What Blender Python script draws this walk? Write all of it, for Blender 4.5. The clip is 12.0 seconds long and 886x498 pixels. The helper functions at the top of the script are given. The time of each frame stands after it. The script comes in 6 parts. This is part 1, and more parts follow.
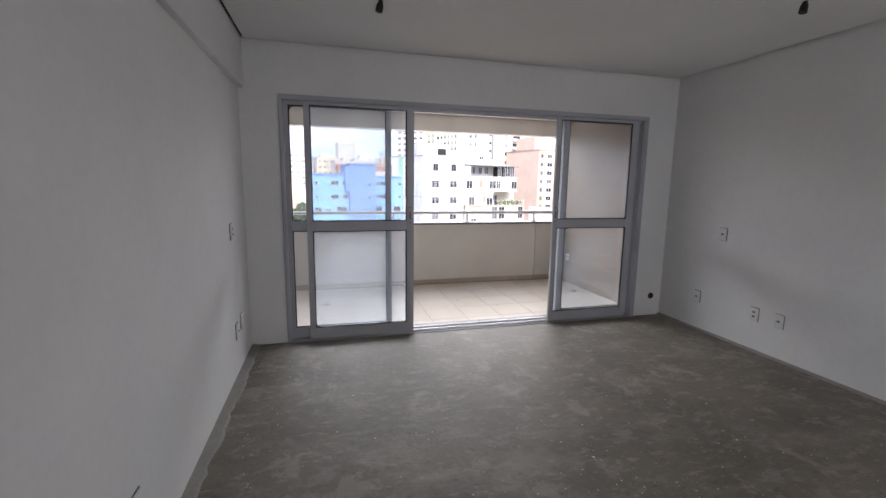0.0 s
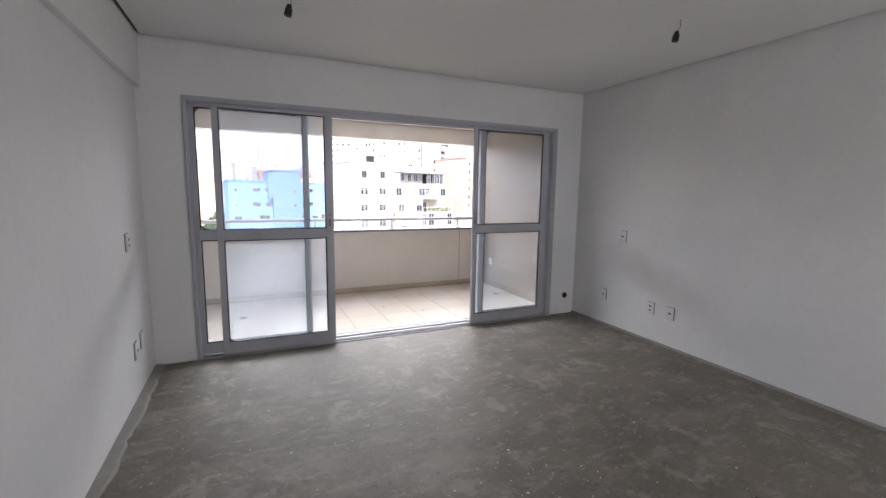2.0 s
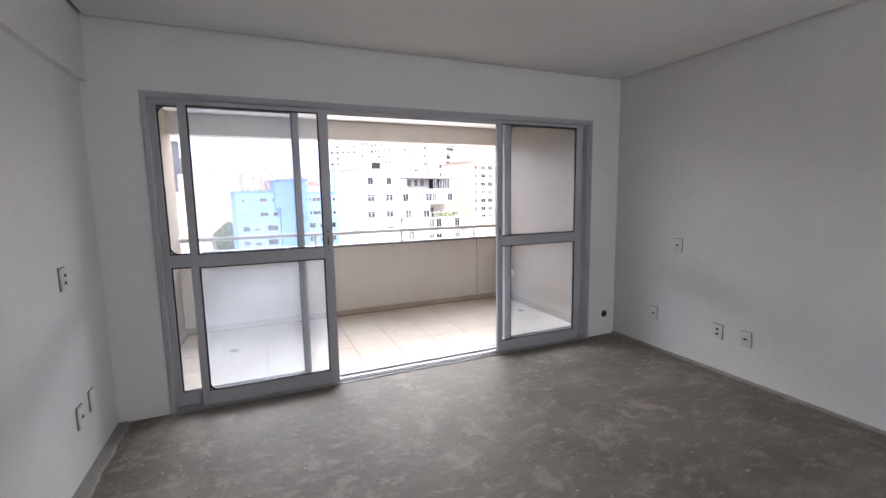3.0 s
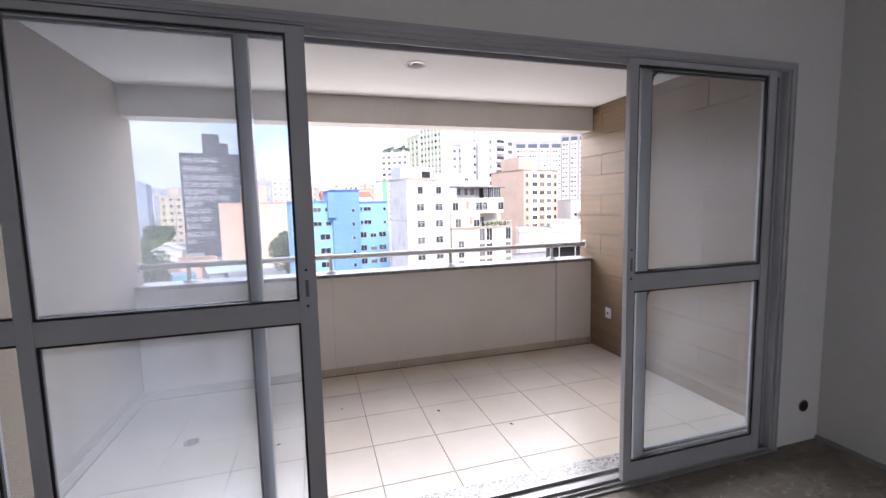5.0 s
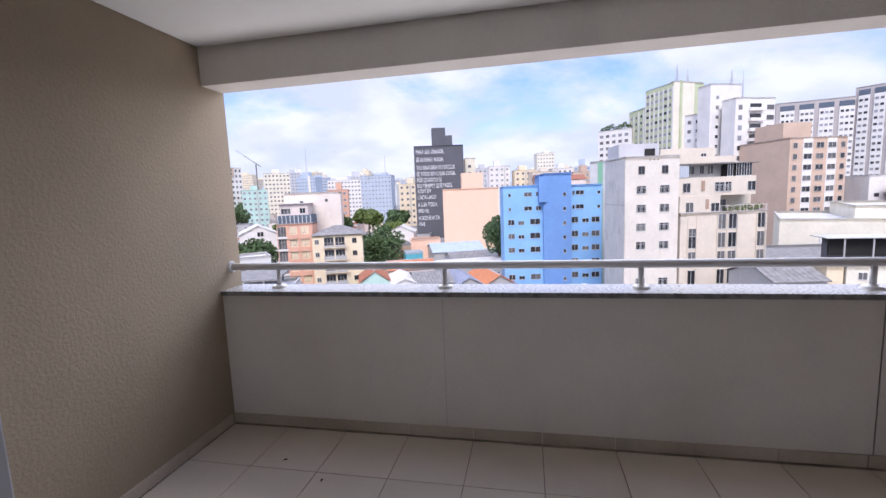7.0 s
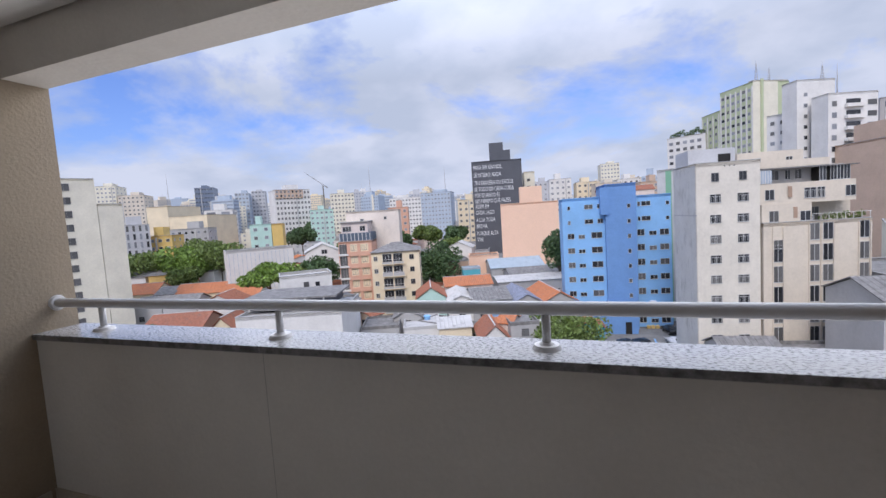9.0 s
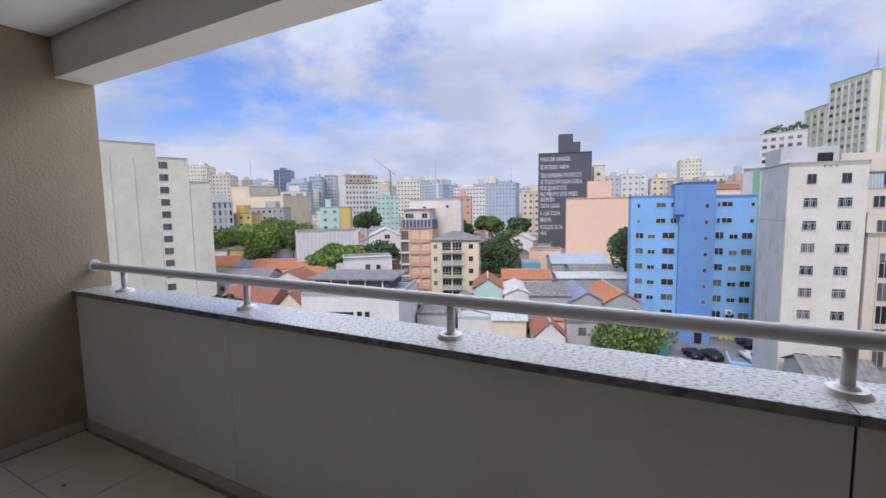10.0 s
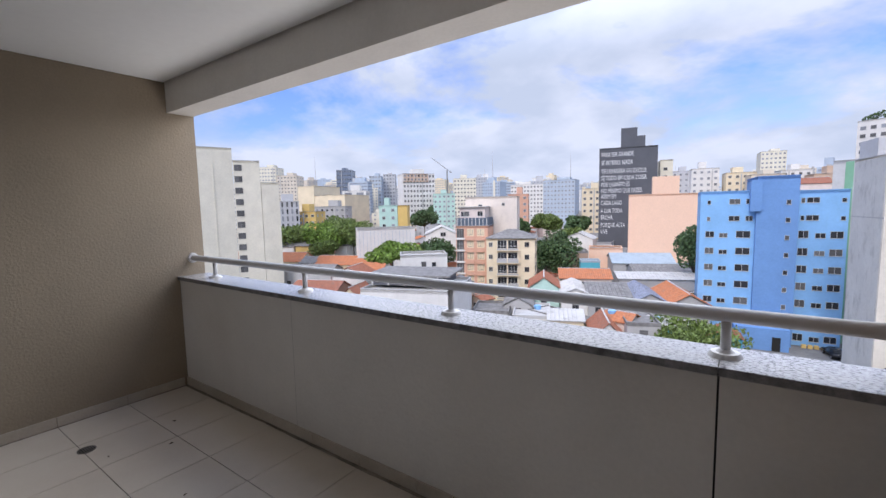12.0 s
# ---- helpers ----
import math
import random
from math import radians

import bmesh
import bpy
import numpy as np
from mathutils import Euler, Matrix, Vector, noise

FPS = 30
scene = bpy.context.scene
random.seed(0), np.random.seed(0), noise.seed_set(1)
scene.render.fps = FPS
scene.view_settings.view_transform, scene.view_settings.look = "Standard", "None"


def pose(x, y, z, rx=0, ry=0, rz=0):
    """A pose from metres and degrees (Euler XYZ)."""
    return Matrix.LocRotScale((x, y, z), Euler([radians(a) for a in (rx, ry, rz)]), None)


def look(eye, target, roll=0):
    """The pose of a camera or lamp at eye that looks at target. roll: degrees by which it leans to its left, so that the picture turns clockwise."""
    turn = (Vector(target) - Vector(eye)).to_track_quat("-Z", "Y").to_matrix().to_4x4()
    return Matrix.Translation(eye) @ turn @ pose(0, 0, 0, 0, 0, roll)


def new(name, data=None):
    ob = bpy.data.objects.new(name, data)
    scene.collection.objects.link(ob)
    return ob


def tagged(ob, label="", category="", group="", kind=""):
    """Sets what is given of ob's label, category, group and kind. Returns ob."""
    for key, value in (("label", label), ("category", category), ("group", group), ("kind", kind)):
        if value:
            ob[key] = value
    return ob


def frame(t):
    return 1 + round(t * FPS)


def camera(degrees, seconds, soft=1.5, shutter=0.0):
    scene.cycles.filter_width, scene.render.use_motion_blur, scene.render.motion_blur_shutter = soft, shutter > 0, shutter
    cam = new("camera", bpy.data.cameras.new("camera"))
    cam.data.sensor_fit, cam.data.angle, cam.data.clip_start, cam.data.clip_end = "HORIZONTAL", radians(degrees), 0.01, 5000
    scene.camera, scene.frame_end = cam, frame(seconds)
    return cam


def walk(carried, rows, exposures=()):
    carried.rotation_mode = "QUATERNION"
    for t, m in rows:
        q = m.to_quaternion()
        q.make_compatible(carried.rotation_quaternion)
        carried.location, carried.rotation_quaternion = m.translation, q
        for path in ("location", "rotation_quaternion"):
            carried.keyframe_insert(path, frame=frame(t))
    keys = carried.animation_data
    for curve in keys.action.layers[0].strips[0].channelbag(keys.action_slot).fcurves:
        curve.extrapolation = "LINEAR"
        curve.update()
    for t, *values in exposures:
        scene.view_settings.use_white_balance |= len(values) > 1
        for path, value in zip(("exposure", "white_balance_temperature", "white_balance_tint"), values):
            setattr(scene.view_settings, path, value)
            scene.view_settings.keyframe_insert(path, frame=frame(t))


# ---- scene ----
cam = camera(92.1, 12.0)
PATH = [
    (0, (0.701, -4.025, 1.476), (1.215, -2.116, 1.174), 0.8),
    (0.5, (0.747, -4.155, 1.494), (1.544, -2.344, 1.2), 0.7),
    (1, (0.738, -4.247, 1.486), (1.586, -2.459, 1.197), 0.7),
    (1.5, (0.725, -4.252, 1.485), (1.569, -2.46, 1.208), 0.9),
    (2, (0.773, -4.093, 1.474), (1.59, -2.287, 1.209), 0.8),
    (2.5, (0.828, -3.76, 1.498), (1.635, -1.947, 1.244), -0.9),
    (3, (0.964, -3.403, 1.5), (1.748, -1.579, 1.255), -1.0),
    (3.2, (1.031, -3.25, 1.512), (1.796, -1.418, 1.272), -0.9),
    (4.8, (1.45, -1.936, 1.473), (2.049, -0.038, 1.277), -1.2),
    (5, (1.494, -1.76, 1.482), (2.064, 0.147, 1.284), -1.3),
    (5.5, (1.656, -1.385, 1.458), (1.997, 0.576, 1.256), -0.9),
    (6, (1.809, -1.048, 1.451), (1.791, 0.939, 1.227), -1.2),
    (6.5, (1.965, -0.699, 1.46), (1.694, 1.269, 1.228), -2.0),
    (7, (2.131, -0.353, 1.465), (1.737, 1.593, 1.225), -2.3),
    (7.5, (2.242, -0.042, 1.455), (1.729, 1.875, 1.205), -3.0),
    (7.7, (2.261, 0.07, 1.486), (1.704, 1.972, 1.22), -3.6),
    (9.3, (3.137, 0.817, 1.377), (2.429, 2.682, 1.23), -2.7),
    (9.5, (3.268, 0.844, 1.387), (2.512, 2.686, 1.202), -2.0),
    (10, (3.468, 0.819, 1.388), (2.536, 2.578, 1.199), -0.9),
    (10.5, (3.635, 0.711, 1.386), (2.657, 2.444, 1.187), -1.9),
    (11, (3.796, 0.658, 1.393), (2.731, 2.338, 1.189), -2.4),
    (11.5, (3.889, 0.586, 1.415), (2.736, 2.208, 1.212), -2.1),
    (12, (3.923, 0.521, 1.426), (2.767, 2.142, 1.232), -1.2),
]
EXPOSURES = [(0.0, 1.44, 6850, 16), (1.5, 1.8, 6850, 16), (3.0, 1.88, 6850, 17), (5.0, 1.22, 6800, 19), (5.5, 1.05, 6980, 20), (6.5, 0.54, 6650, 21), (7.5, 0.22, 6380, 17), (9.5, -0.22, 6500, 14),
             (12.0, 0.06, 6480, 14)]
walk(cam, [(t, look(eye, target, roll)) for t, eye, target, roll in PATH], EXPOSURES)

# ---- light and air ----
SUN_EL, SUN_AZ = 46.0, 178.0
world = bpy.data.worlds.new("world")
scene.world = world
world.use_nodes = True


def cloudy_sky(w):
    """A Nishita sky behind broken high cloud."""
    nt = w.node_tree
    n = nt.nodes
    n.clear()
    out = n.new("ShaderNodeOutputWorld")
    bg = n.new("ShaderNodeBackground")
    bg.inputs["Strength"].default_value = 0.11
    sky = n.new("ShaderNodeTexSky")
    sky.sky_type = "NISHITA"
    sky.sun_disc = False
    sky.sun_elevation, sky.sun_rotation = radians(SUN_EL), radians(SUN_AZ)
    sky.air_density, sky.dust_density, sky.ozone_density = 1.2, 1.5, 1.5
    tc = n.new("ShaderNodeTexCoord")
    sep = n.new("ShaderNodeSeparateXYZ")
    nt.links.new(tc.outputs["Generated"], sep.inputs[0])
    up = n.new("ShaderNodeMath")
    up.operation = "MAXIMUM"
    up.inputs[1].default_value = 0.0
    nt.links.new(sep.outputs["Z"], up.inputs[0])
    lift = n.new("ShaderNodeMath")
    lift.operation = "ADD"
    lift.inputs[1].default_value = 0.40
    nt.links.new(up.outputs[0], lift.inputs[0])
    div = n.new("ShaderNodeVectorMath")
    div.operation = "DIVIDE"
    comb = n.new("ShaderNodeCombineXYZ")
    for k in ("X", "Y", "Z"):
        nt.links.new(lift.outputs[0], comb.inputs[k])
    nt.links.new(tc.outputs["Generated"], div.inputs[0])
    nt.links.new(comb.outputs[0], div.inputs[1])
    noise_a = n.new("ShaderNodeTexNoise")
    noise_a.inputs["Scale"].default_value = 1.5
    noise_a.inputs["Detail"].default_value = 6
    noise_a.inputs["Roughness"].default_value = 0.6
    noise_a.inputs["Distortion"].default_value = 0.25
    nt.links.new(div.outputs[0], noise_a.inputs["Vector"])
    ramp = n.new("ShaderNodeValToRGB")
    ramp.color_ramp.elements[0].position, ramp.color_ramp.elements[1].position = 0.37, 0.53
    nt.links.new(noise_a.outputs["Fac"], ramp.inputs[0])
    shade = n.new("ShaderNodeTexNoise")
    shade.inputs["Scale"].default_value = 3.2
    shade.inputs["Detail"].default_value = 7
    shade.inputs["Roughness"].default_value = 0.5
    nt.links.new(div.outputs[0], shade.inputs["Vector"])
    cloud = n.new("ShaderNodeValToRGB")
    cloud.color_ramp.elements[0].position, cloud.color_ramp.elements[1].position = 0.40, 0.62
    cloud.color_ramp.elements[0].color = (5.1, 5.95, 7.6, 1)
    cloud.color_ramp.elements[1].color = (6.7, 7.4, 9.0, 1)
    nt.links.new(shade.outputs["Fac"], cloud.inputs[0])
    rise = n.new("ShaderNodeMapRange")
    rise.inputs["From Min"].default_value, rise.inputs["From Max"].default_value = 0.30, 1.0
    rise.inputs["To Min"].default_value, rise.inputs["To Max"].default_value = 0.98, 3.1
    nt.links.new(sep.outputs["Z"], rise.inputs["Value"])
    zenith = n.new("ShaderNodeVectorMath")
    zenith.operation = "SCALE"
    nt.links.new(cloud.outputs[0], zenith.inputs[0])
    nt.links.new(rise.outputs[0], zenith.inputs["Scale"])
    mix = n.new("ShaderNodeMix")
    mix.data_type = "RGBA"
    low = n.new("ShaderNodeMapRange")
    low.inputs["From Min"].default_value, low.inputs["From Max"].default_value = 0.14, 0.26
    low.inputs["To Min"].default_value, low.inputs["To Max"].default_value = 1.0, 0.0
    bank = n.new("ShaderNodeMath")
    bank.operation = "MULTIPLY_ADD"
    bank.inputs[1].default_value = -0.55
    nt.links.new(noise_a.outputs["Fac"], bank.inputs[0])
    higher = n.new("ShaderNodeMath")
    higher.operation = "ADD"
    higher.inputs[1].default_value = 0.275
    nt.links.new(up.outputs[0], higher.inputs[0])
    nt.links.new(higher.outputs[0], bank.inputs[2])
    nt.links.new(bank.outputs[0], low.inputs["Value"])
    most = n.new("ShaderNodeMath")
    most.operation = "MAXIMUM"
    nt.links.new(ramp.outputs[0], most.inputs[0])
    nt.links.new(low.outputs[0], most.inputs[1])
    nt.links.new(most.outputs[0], mix.inputs["Factor"])
    blue = n.new("ShaderNodeMix")
    blue.data_type, blue.blend_type = "RGBA", "MULTIPLY"
    blue.inputs["Factor"].default_value = 1.0
    blue.inputs["B"].default_value = (0.96, 1.19, 1.97, 1)
    nt.links.new(sky.outputs[0], blue.inputs["A"])
    nt.links.new(blue.outputs["Result"], mix.inputs["A"])
    nt.links.new(zenith.outputs[0], mix.inputs["B"])
    nt.links.new(mix.outputs["Result"], bg.inputs["Color"])
    nt.links.new(bg.outputs[0], out.inputs["Surface"])


cloudy_sky(world)
sun = new("sun", bpy.data.lights.new("sun", "SUN"))
sun.data.energy, sun.data.angle, sun.data.color = 2.2, radians(24), (1.0, 0.95, 0.88)
_az, _el = radians(SUN_AZ), radians(SUN_EL)
sun.matrix_world = look((0, 0, 60), (-math.sin(_az) * math.cos(_el), -math.cos(_az) * math.cos(_el), 60 - math.sin(_el)))


def area_light(name, m, w, h, power, color=(0.93, 0.97, 1.0)):
    lt = bpy.data.lights.new(name, "AREA")
    lt.shape, lt.size, lt.size_y, lt.energy, lt.color = "RECTANGLE", w, h, power, color
    ob = new(name, lt)
    ob.matrix_world = m
    return ob


# Out-of-view lamps added to boost sky and city light into balcony and room.
area_light("sky_boost_over_balcony", look((2.2, 5.1, 3.6), (2.2, 0.3, 0.5)), 9.0, 2.6, 300)
area_light("bounce_fill_below", look((2.2, 3.6, -0.9), (2.2, 0.9, 2.4)), 8.0, 2.0, 80, (1.0, 0.97, 0.93))
# Added fill lamp behind the viewpoint; no window is known there.
area_light("unseen_back_fill", look((3.5, -6.62, 1.6), (2.6, -3.0, 1.3)), 1.1, 1.3, 12)


# ---- materials ----
def mat(name, color, rough=0.6, metal=0.0, color2=None, scale=3.0, fine=60.0, amount=0.5, bump=0.0, bump_scale=80.0,
        spread=(0.35, 0.65), stretch=(1, 1, 1), vary=0.0, spec=0.5, grime=0.0, coords="Object"):
    """A painted, mineral or metal surface with large and fine variation, fine relief and per-piece change of tone."""
    m = bpy.data.materials.new(name)
    m.use_nodes = True
    nt = m.node_tree
    n = nt.nodes
    b = n["Principled BSDF"]
    b.inputs["Roughness"].default_value = rough
    b.inputs["Metallic"].default_value = metal
    b.inputs["Specular IOR Level"].default_value = spec
    tc = n.new("ShaderNodeTexCoord")
    mp = n.new("ShaderNodeMapping")
    mp.inputs["Scale"].default_value = stretch
    src = n.new("ShaderNodeNewGeometry").outputs["Position"] if coords == "World" else tc.outputs[coords]
    nt.links.new(src, mp.inputs[0])
    c2 = color2 or tuple(c * 0.86 for c in color)
    big = n.new("ShaderNodeTexNoise")
    big.inputs["Scale"].default_value = scale
    big.inputs["Detail"].default_value = 6
    big.inputs["Roughness"].default_value = 0.6
    small = n.new("ShaderNodeTexNoise")
    small.inputs["Scale"].default_value = fine
    small.inputs["Detail"].default_value = 3
    for t in (big, small):
        nt.links.new(mp.outputs[0], t.inputs["Vector"])
    mr = n.new("ShaderNodeMapRange")
    mr.inputs["From Min"].default_value, mr.inputs["From Max"].default_value = spread
    nt.links.new(big.outputs["Fac"], mr.inputs["Value"])
    mix = n.new("ShaderNodeMix")
    mix.data_type = "RGBA"
    mix.inputs["A"].default_value = (*color, 1)
    mix.inputs["B"].default_value = (*c2, 1)
    nt.links.new(mr.outputs[0], mix.inputs["Factor"])
    mul = n.new("ShaderNodeMix")
    mul.data_type, mul.blend_type = "RGBA", "MULTIPLY"
    mul.inputs["Factor"].default_value = amount
    nt.links.new(mix.outputs["Result"], mul.inputs["A"])
    g = n.new("ShaderNodeMapRange")
    g.inputs["From Min"].default_value, g.inputs["From Max"].default_value = 0.2, 0.7
    g.inputs["To Min"].default_value, g.inputs["To Max"].default_value = 0.7, 1.08
    nt.links.new(small.outputs["Fac"], g.inputs["Value"])
    nt.links.new(g.outputs[0], mul.inputs["B"])
    last = mul.outputs["Result"]
    if vary:
        oi = n.new("ShaderNodeObjectInfo")
        v = n.new("ShaderNodeMapRange")
        v.inputs["To Min"].default_value, v.inputs["To Max"].default_value = 1 - vary, 1 + vary
        nt.links.new(oi.outputs["Random"], v.inputs["Value"])
        hs = n.new("ShaderNodeHueSaturation")
        nt.links.new(v.outputs[0], hs.inputs["Value"])
        nt.links.new(last, hs.inputs["Color"])
        last = hs.outputs["Color"]
    if grime:
        st = n.new("ShaderNodeTexNoise")
        st.inputs["Scale"].default_value = 0.55
        st.inputs["Detail"].default_value = 7
        st.inputs["Roughness"].default_value = 0.65
        m2 = n.new("ShaderNodeMapping")
        m2.inputs["Scale"].default_value = (1.6, 1.6, 0.6)
        nt.links.new(src, m2.inputs[0])
        nt.links.new(m2.outputs[0], st.inputs["Vector"])
        r = n.new("ShaderNodeMapRange")
        r.inputs["From Min"].default_value, r.inputs["From Max"].default_value = 0.52, 0.80
        r.inputs["To Max"].default_value = grime
        nt.links.new(st.outputs["Fac"], r.inputs["Value"])
        mg = n.new("ShaderNodeMix")
        mg.data_type = "RGBA"
        mg.inputs["B"].default_value = (0.16, 0.15, 0.135, 1)
        nt.links.new(r.outputs[0], mg.inputs["Factor"])
        nt.links.new(last, mg.inputs["A"])
        last = mg.outputs["Result"]
    nt.links.new(last, b.inputs["Base Color"])
    if bump:
        bn = n.new("ShaderNodeTexNoise")
        bn.inputs["Scale"].default_value = bump_scale
        bn.inputs["Detail"].default_value = 5
        nt.links.new(mp.outputs[0], bn.inputs["Vector"])
        bp = n.new("ShaderNodeBump")
        bp.inputs["Strength"].default_value = bump
        bp.inputs["Distance"].default_value = 0.01
        nt.links.new(bn.outputs["Fac"], bp.inputs["Height"])
        nt.links.new(bp.outputs[0], b.inputs["Normal"])
    return m


def glass_mat(name, tint, dirt, dirt_color=(0.8, 0.85, 0.9)):
    """Thin window glass: clear with a Fresnel reflection and a film of dust."""
    m = bpy.data.materials.new(name)
    m.use_nodes = True
    nt = m.node_tree
    n = nt.nodes
    n.clear()
    out = n.new("ShaderNodeOutputMaterial")
    tr = n.new("ShaderNodeBsdfTransparent")
    tr.inputs[0].default_value = (*tint, 1)
    gl = n.new("ShaderNodeBsdfGlossy")
    gl.inputs["Roughness"].default_value = 0.02
    lw = n.new("ShaderNodeLayerWeight")
    lw.inputs["Blend"].default_value = 0.5
    p5 = n.new("ShaderNodeMath")
    p5.operation = "POWER"
    p5.inputs[1].default_value = 5.0
    nt.links.new(lw.outputs["Facing"], p5.inputs[0])
    fr = n.new("ShaderNodeMath")
    fr.operation = "MULTIPLY_ADD"
    fr.inputs[1].default_value, fr.inputs[2].default_value = 0.9, 0.045
    nt.links.new(p5.outputs[0], fr.inputs[0])
    mx = n.new("ShaderNodeMixShader")
    nt.links.new(fr.outputs[0], mx.inputs[0])
    nt.links.new(tr.outputs[0], mx.inputs[1])
    nt.links.new(gl.outputs[0], mx.inputs[2])
    du = n.new("ShaderNodeBsdfTranslucent")
    du.inputs[0].default_value = (*dirt_color, 1)
    tc = n.new("ShaderNodeTexCoord")
    no = n.new("ShaderNodeTexNoise")
    no.inputs["Scale"].default_value = 1.6
    no.inputs["Detail"].default_value = 5
    nt.links.new(tc.outputs["Object"], no.inputs["Vector"])
    mr = n.new("ShaderNodeMapRange")
    mr.inputs["From Min"].default_value, mr.inputs["From Max"].default_value = 0.3, 0.7
    mr.inputs["To Min"].default_value, mr.inputs["To Max"].default_value = dirt * 0.4, dirt * 1.5
    nt.links.new(no.outputs["Fac"], mr.inputs["Value"])
    m2 = n.new("ShaderNodeMixShader")
    nt.links.new(mr.outputs[0], m2.inputs[0])
    nt.links.new(mx.outputs[0], m2.inputs[1])
    nt.links.new(du.outputs[0], m2.inputs[2])
    nt.links.new(m2.outputs[0], out.inputs["Surface"])
    return m


def concrete_floor_mat():
    """Raw trowelled screed: grey-brown, with pale smeared patches, dark spots and scratches."""
    m = mat("raw_screed", (0.132, 0.114, 0.090), 0.64, color2=(0.18, 0.16, 0.131), scale=0.9, fine=38, amount=0.6, bump=0.35,
            bump_scale=22, spread=(0.3, 0.7))
    nt = m.node_tree
    n = nt.nodes
    b = n["Principled BSDF"]
    src = b.inputs["Base Color"].links[0].from_socket
    tc = n.new("ShaderNodeTexCoord")
    warp = n.new("ShaderNodeTexNoise")
    warp.inputs["Scale"].default_value = 1.7
    warp.inputs["Detail"].default_value = 3
    nt.links.new(tc.outputs["Object"], warp.inputs["Vector"])
    add = n.new("ShaderNodeMix")
    add.data_type, add.blend_type = "RGBA", "ADD"
    add.inputs["Factor"].default_value = 0.22
    nt.links.new(tc.outputs["Object"], add.inputs["A"])
    nt.links.new(warp.outputs["Color"], add.inputs["B"])
    last = src
    for sc, lo, hi, col, f, st in ((1.9, 0.50, 0.62, (0.26, 0.238, 0.205), 0.45, (1, 1.6, 1)), (0.9, 0.47, 0.60, (0.075, 0.064, 0.051), 0.55, (1, 1, 1)), (3.1, 0.56, 0.61, (0.31, 0.285, 0.25), 0.4, (1.3, 1, 1)),
                                   (5.5, 0.54, 0.62, (0.29, 0.28, 0.255), 0.32, (1, 2.2, 1)), (8.0, 0.58, 0.67, (0.36, 0.34, 0.31), 0.4, (1, 2.4, 1)), (15.0, 0.61, 0.68, (0.04, 0.035, 0.03), 0.6, (1, 1.5, 1))):
        mp = n.new("ShaderNodeMapping")
        mp.inputs["Scale"].default_value = st
        nt.links.new(add.outputs["Result"], mp.inputs[0])
        no = n.new("ShaderNodeTexNoise")
        no.inputs["Scale"].default_value = sc
        no.inputs["Detail"].default_value = 9
        no.inputs["Roughness"].default_value = 0.68
        nt.links.new(mp.outputs[0], no.inputs["Vector"])
        mr = n.new("ShaderNodeMapRange")
        mr.inputs["From Min"].default_value, mr.inputs["From Max"].default_value, mr.inputs["To Max"].default_value = lo, hi, f
        nt.links.new(no.outputs["Fac"], mr.inputs["Value"])
        mx = n.new("ShaderNodeMix")
        mx.data_type = "RGBA"
        mx.inputs["B"].default_value = (*col, 1)
        nt.links.new(mr.outputs[0], mx.inputs["Factor"])
        nt.links.new(last, mx.inputs["A"])
        last = mx.outputs["Result"]
    nt.links.new(last, b.inputs["Base Color"])
    return m


WALL = mat("white_plaster", (0.78, 0.775, 0.765), 0.75, color2=(0.70, 0.705, 0.71), scale=0.8, fine=25, amount=0.12, bump=0.10, bump_scale=14)
CEIL = mat("ceiling_board", (0.78, 0.78, 0.77), 0.8, color2=(0.74, 0.74, 0.735), scale=0.7, fine=20, amount=0.1, bump=0.05)
SCREED = concrete_floor_mat()
MORTAR = mat("mortar_strip", (0.30, 0.29, 0.27), 0.85, scale=4, bump=0.5, bump_scale=40)
ALU = mat("painted_aluminium", (0.45, 0.46, 0.50), 0.38, metal=0.0, scale=2, fine=90, amount=0.15)
ALU_DARK = mat("aluminium_track", (0.42, 0.42, 0.44), 0.35, metal=0.6, scale=3, amount=0.2)
RUBBER = mat("black_rubber", (0.012, 0.012, 0.013), 0.55, scale=5)
GLASS = glass_mat("window_glass", (0.93, 0.95, 0.97), 0.04, (0.85, 0.87, 0.88))
# Dust film made heavier and bluish, with reflected haze put into its colour.
GLASS_DUST_HAZE = glass_mat("dust_and_haze_glass", (0.93, 0.95, 0.97), 0.13, (0.80, 0.86, 0.94))
TILE = mat("beige_porcelain", (0.56, 0.49, 0.41), 0.30, color2=(0.62, 0.56, 0.48), scale=1.1, fine=120, amount=0.12, vary=0.03, grime=0.28, coords="World")
SKIRT = mat("dusty_skirting_porcelain", (0.50, 0.435, 0.36), 0.4, color2=(0.40, 0.34, 0.27), scale=1.6, fine=60, amount=0.3, grime=0.5, coords="World")
BALCONY_CEIL = mat("balcony_ceiling_paint", (0.85, 0.85, 0.84), 0.8, color2=(0.81, 0.81, 0.80), scale=0.7, fine=20, amount=0.08, bump=0.04)
GROUT = mat("grey_grout", (0.18, 0.16, 0.135), 0.9, scale=8)
STUCCO = mat("beige_stucco", (0.325, 0.26, 0.187), 0.85, color2=(0.275, 0.222, 0.16), scale=1.2, fine=90, amount=0.3, bump=0.42, bump_scale=58)
PARAPET = mat("parapet_paint", (0.72, 0.685, 0.635), 0.75, color2=(0.64, 0.605, 0.56), scale=1.0, fine=50, amount=0.15, bump=0.25, bump_scale=35, grime=0.22)
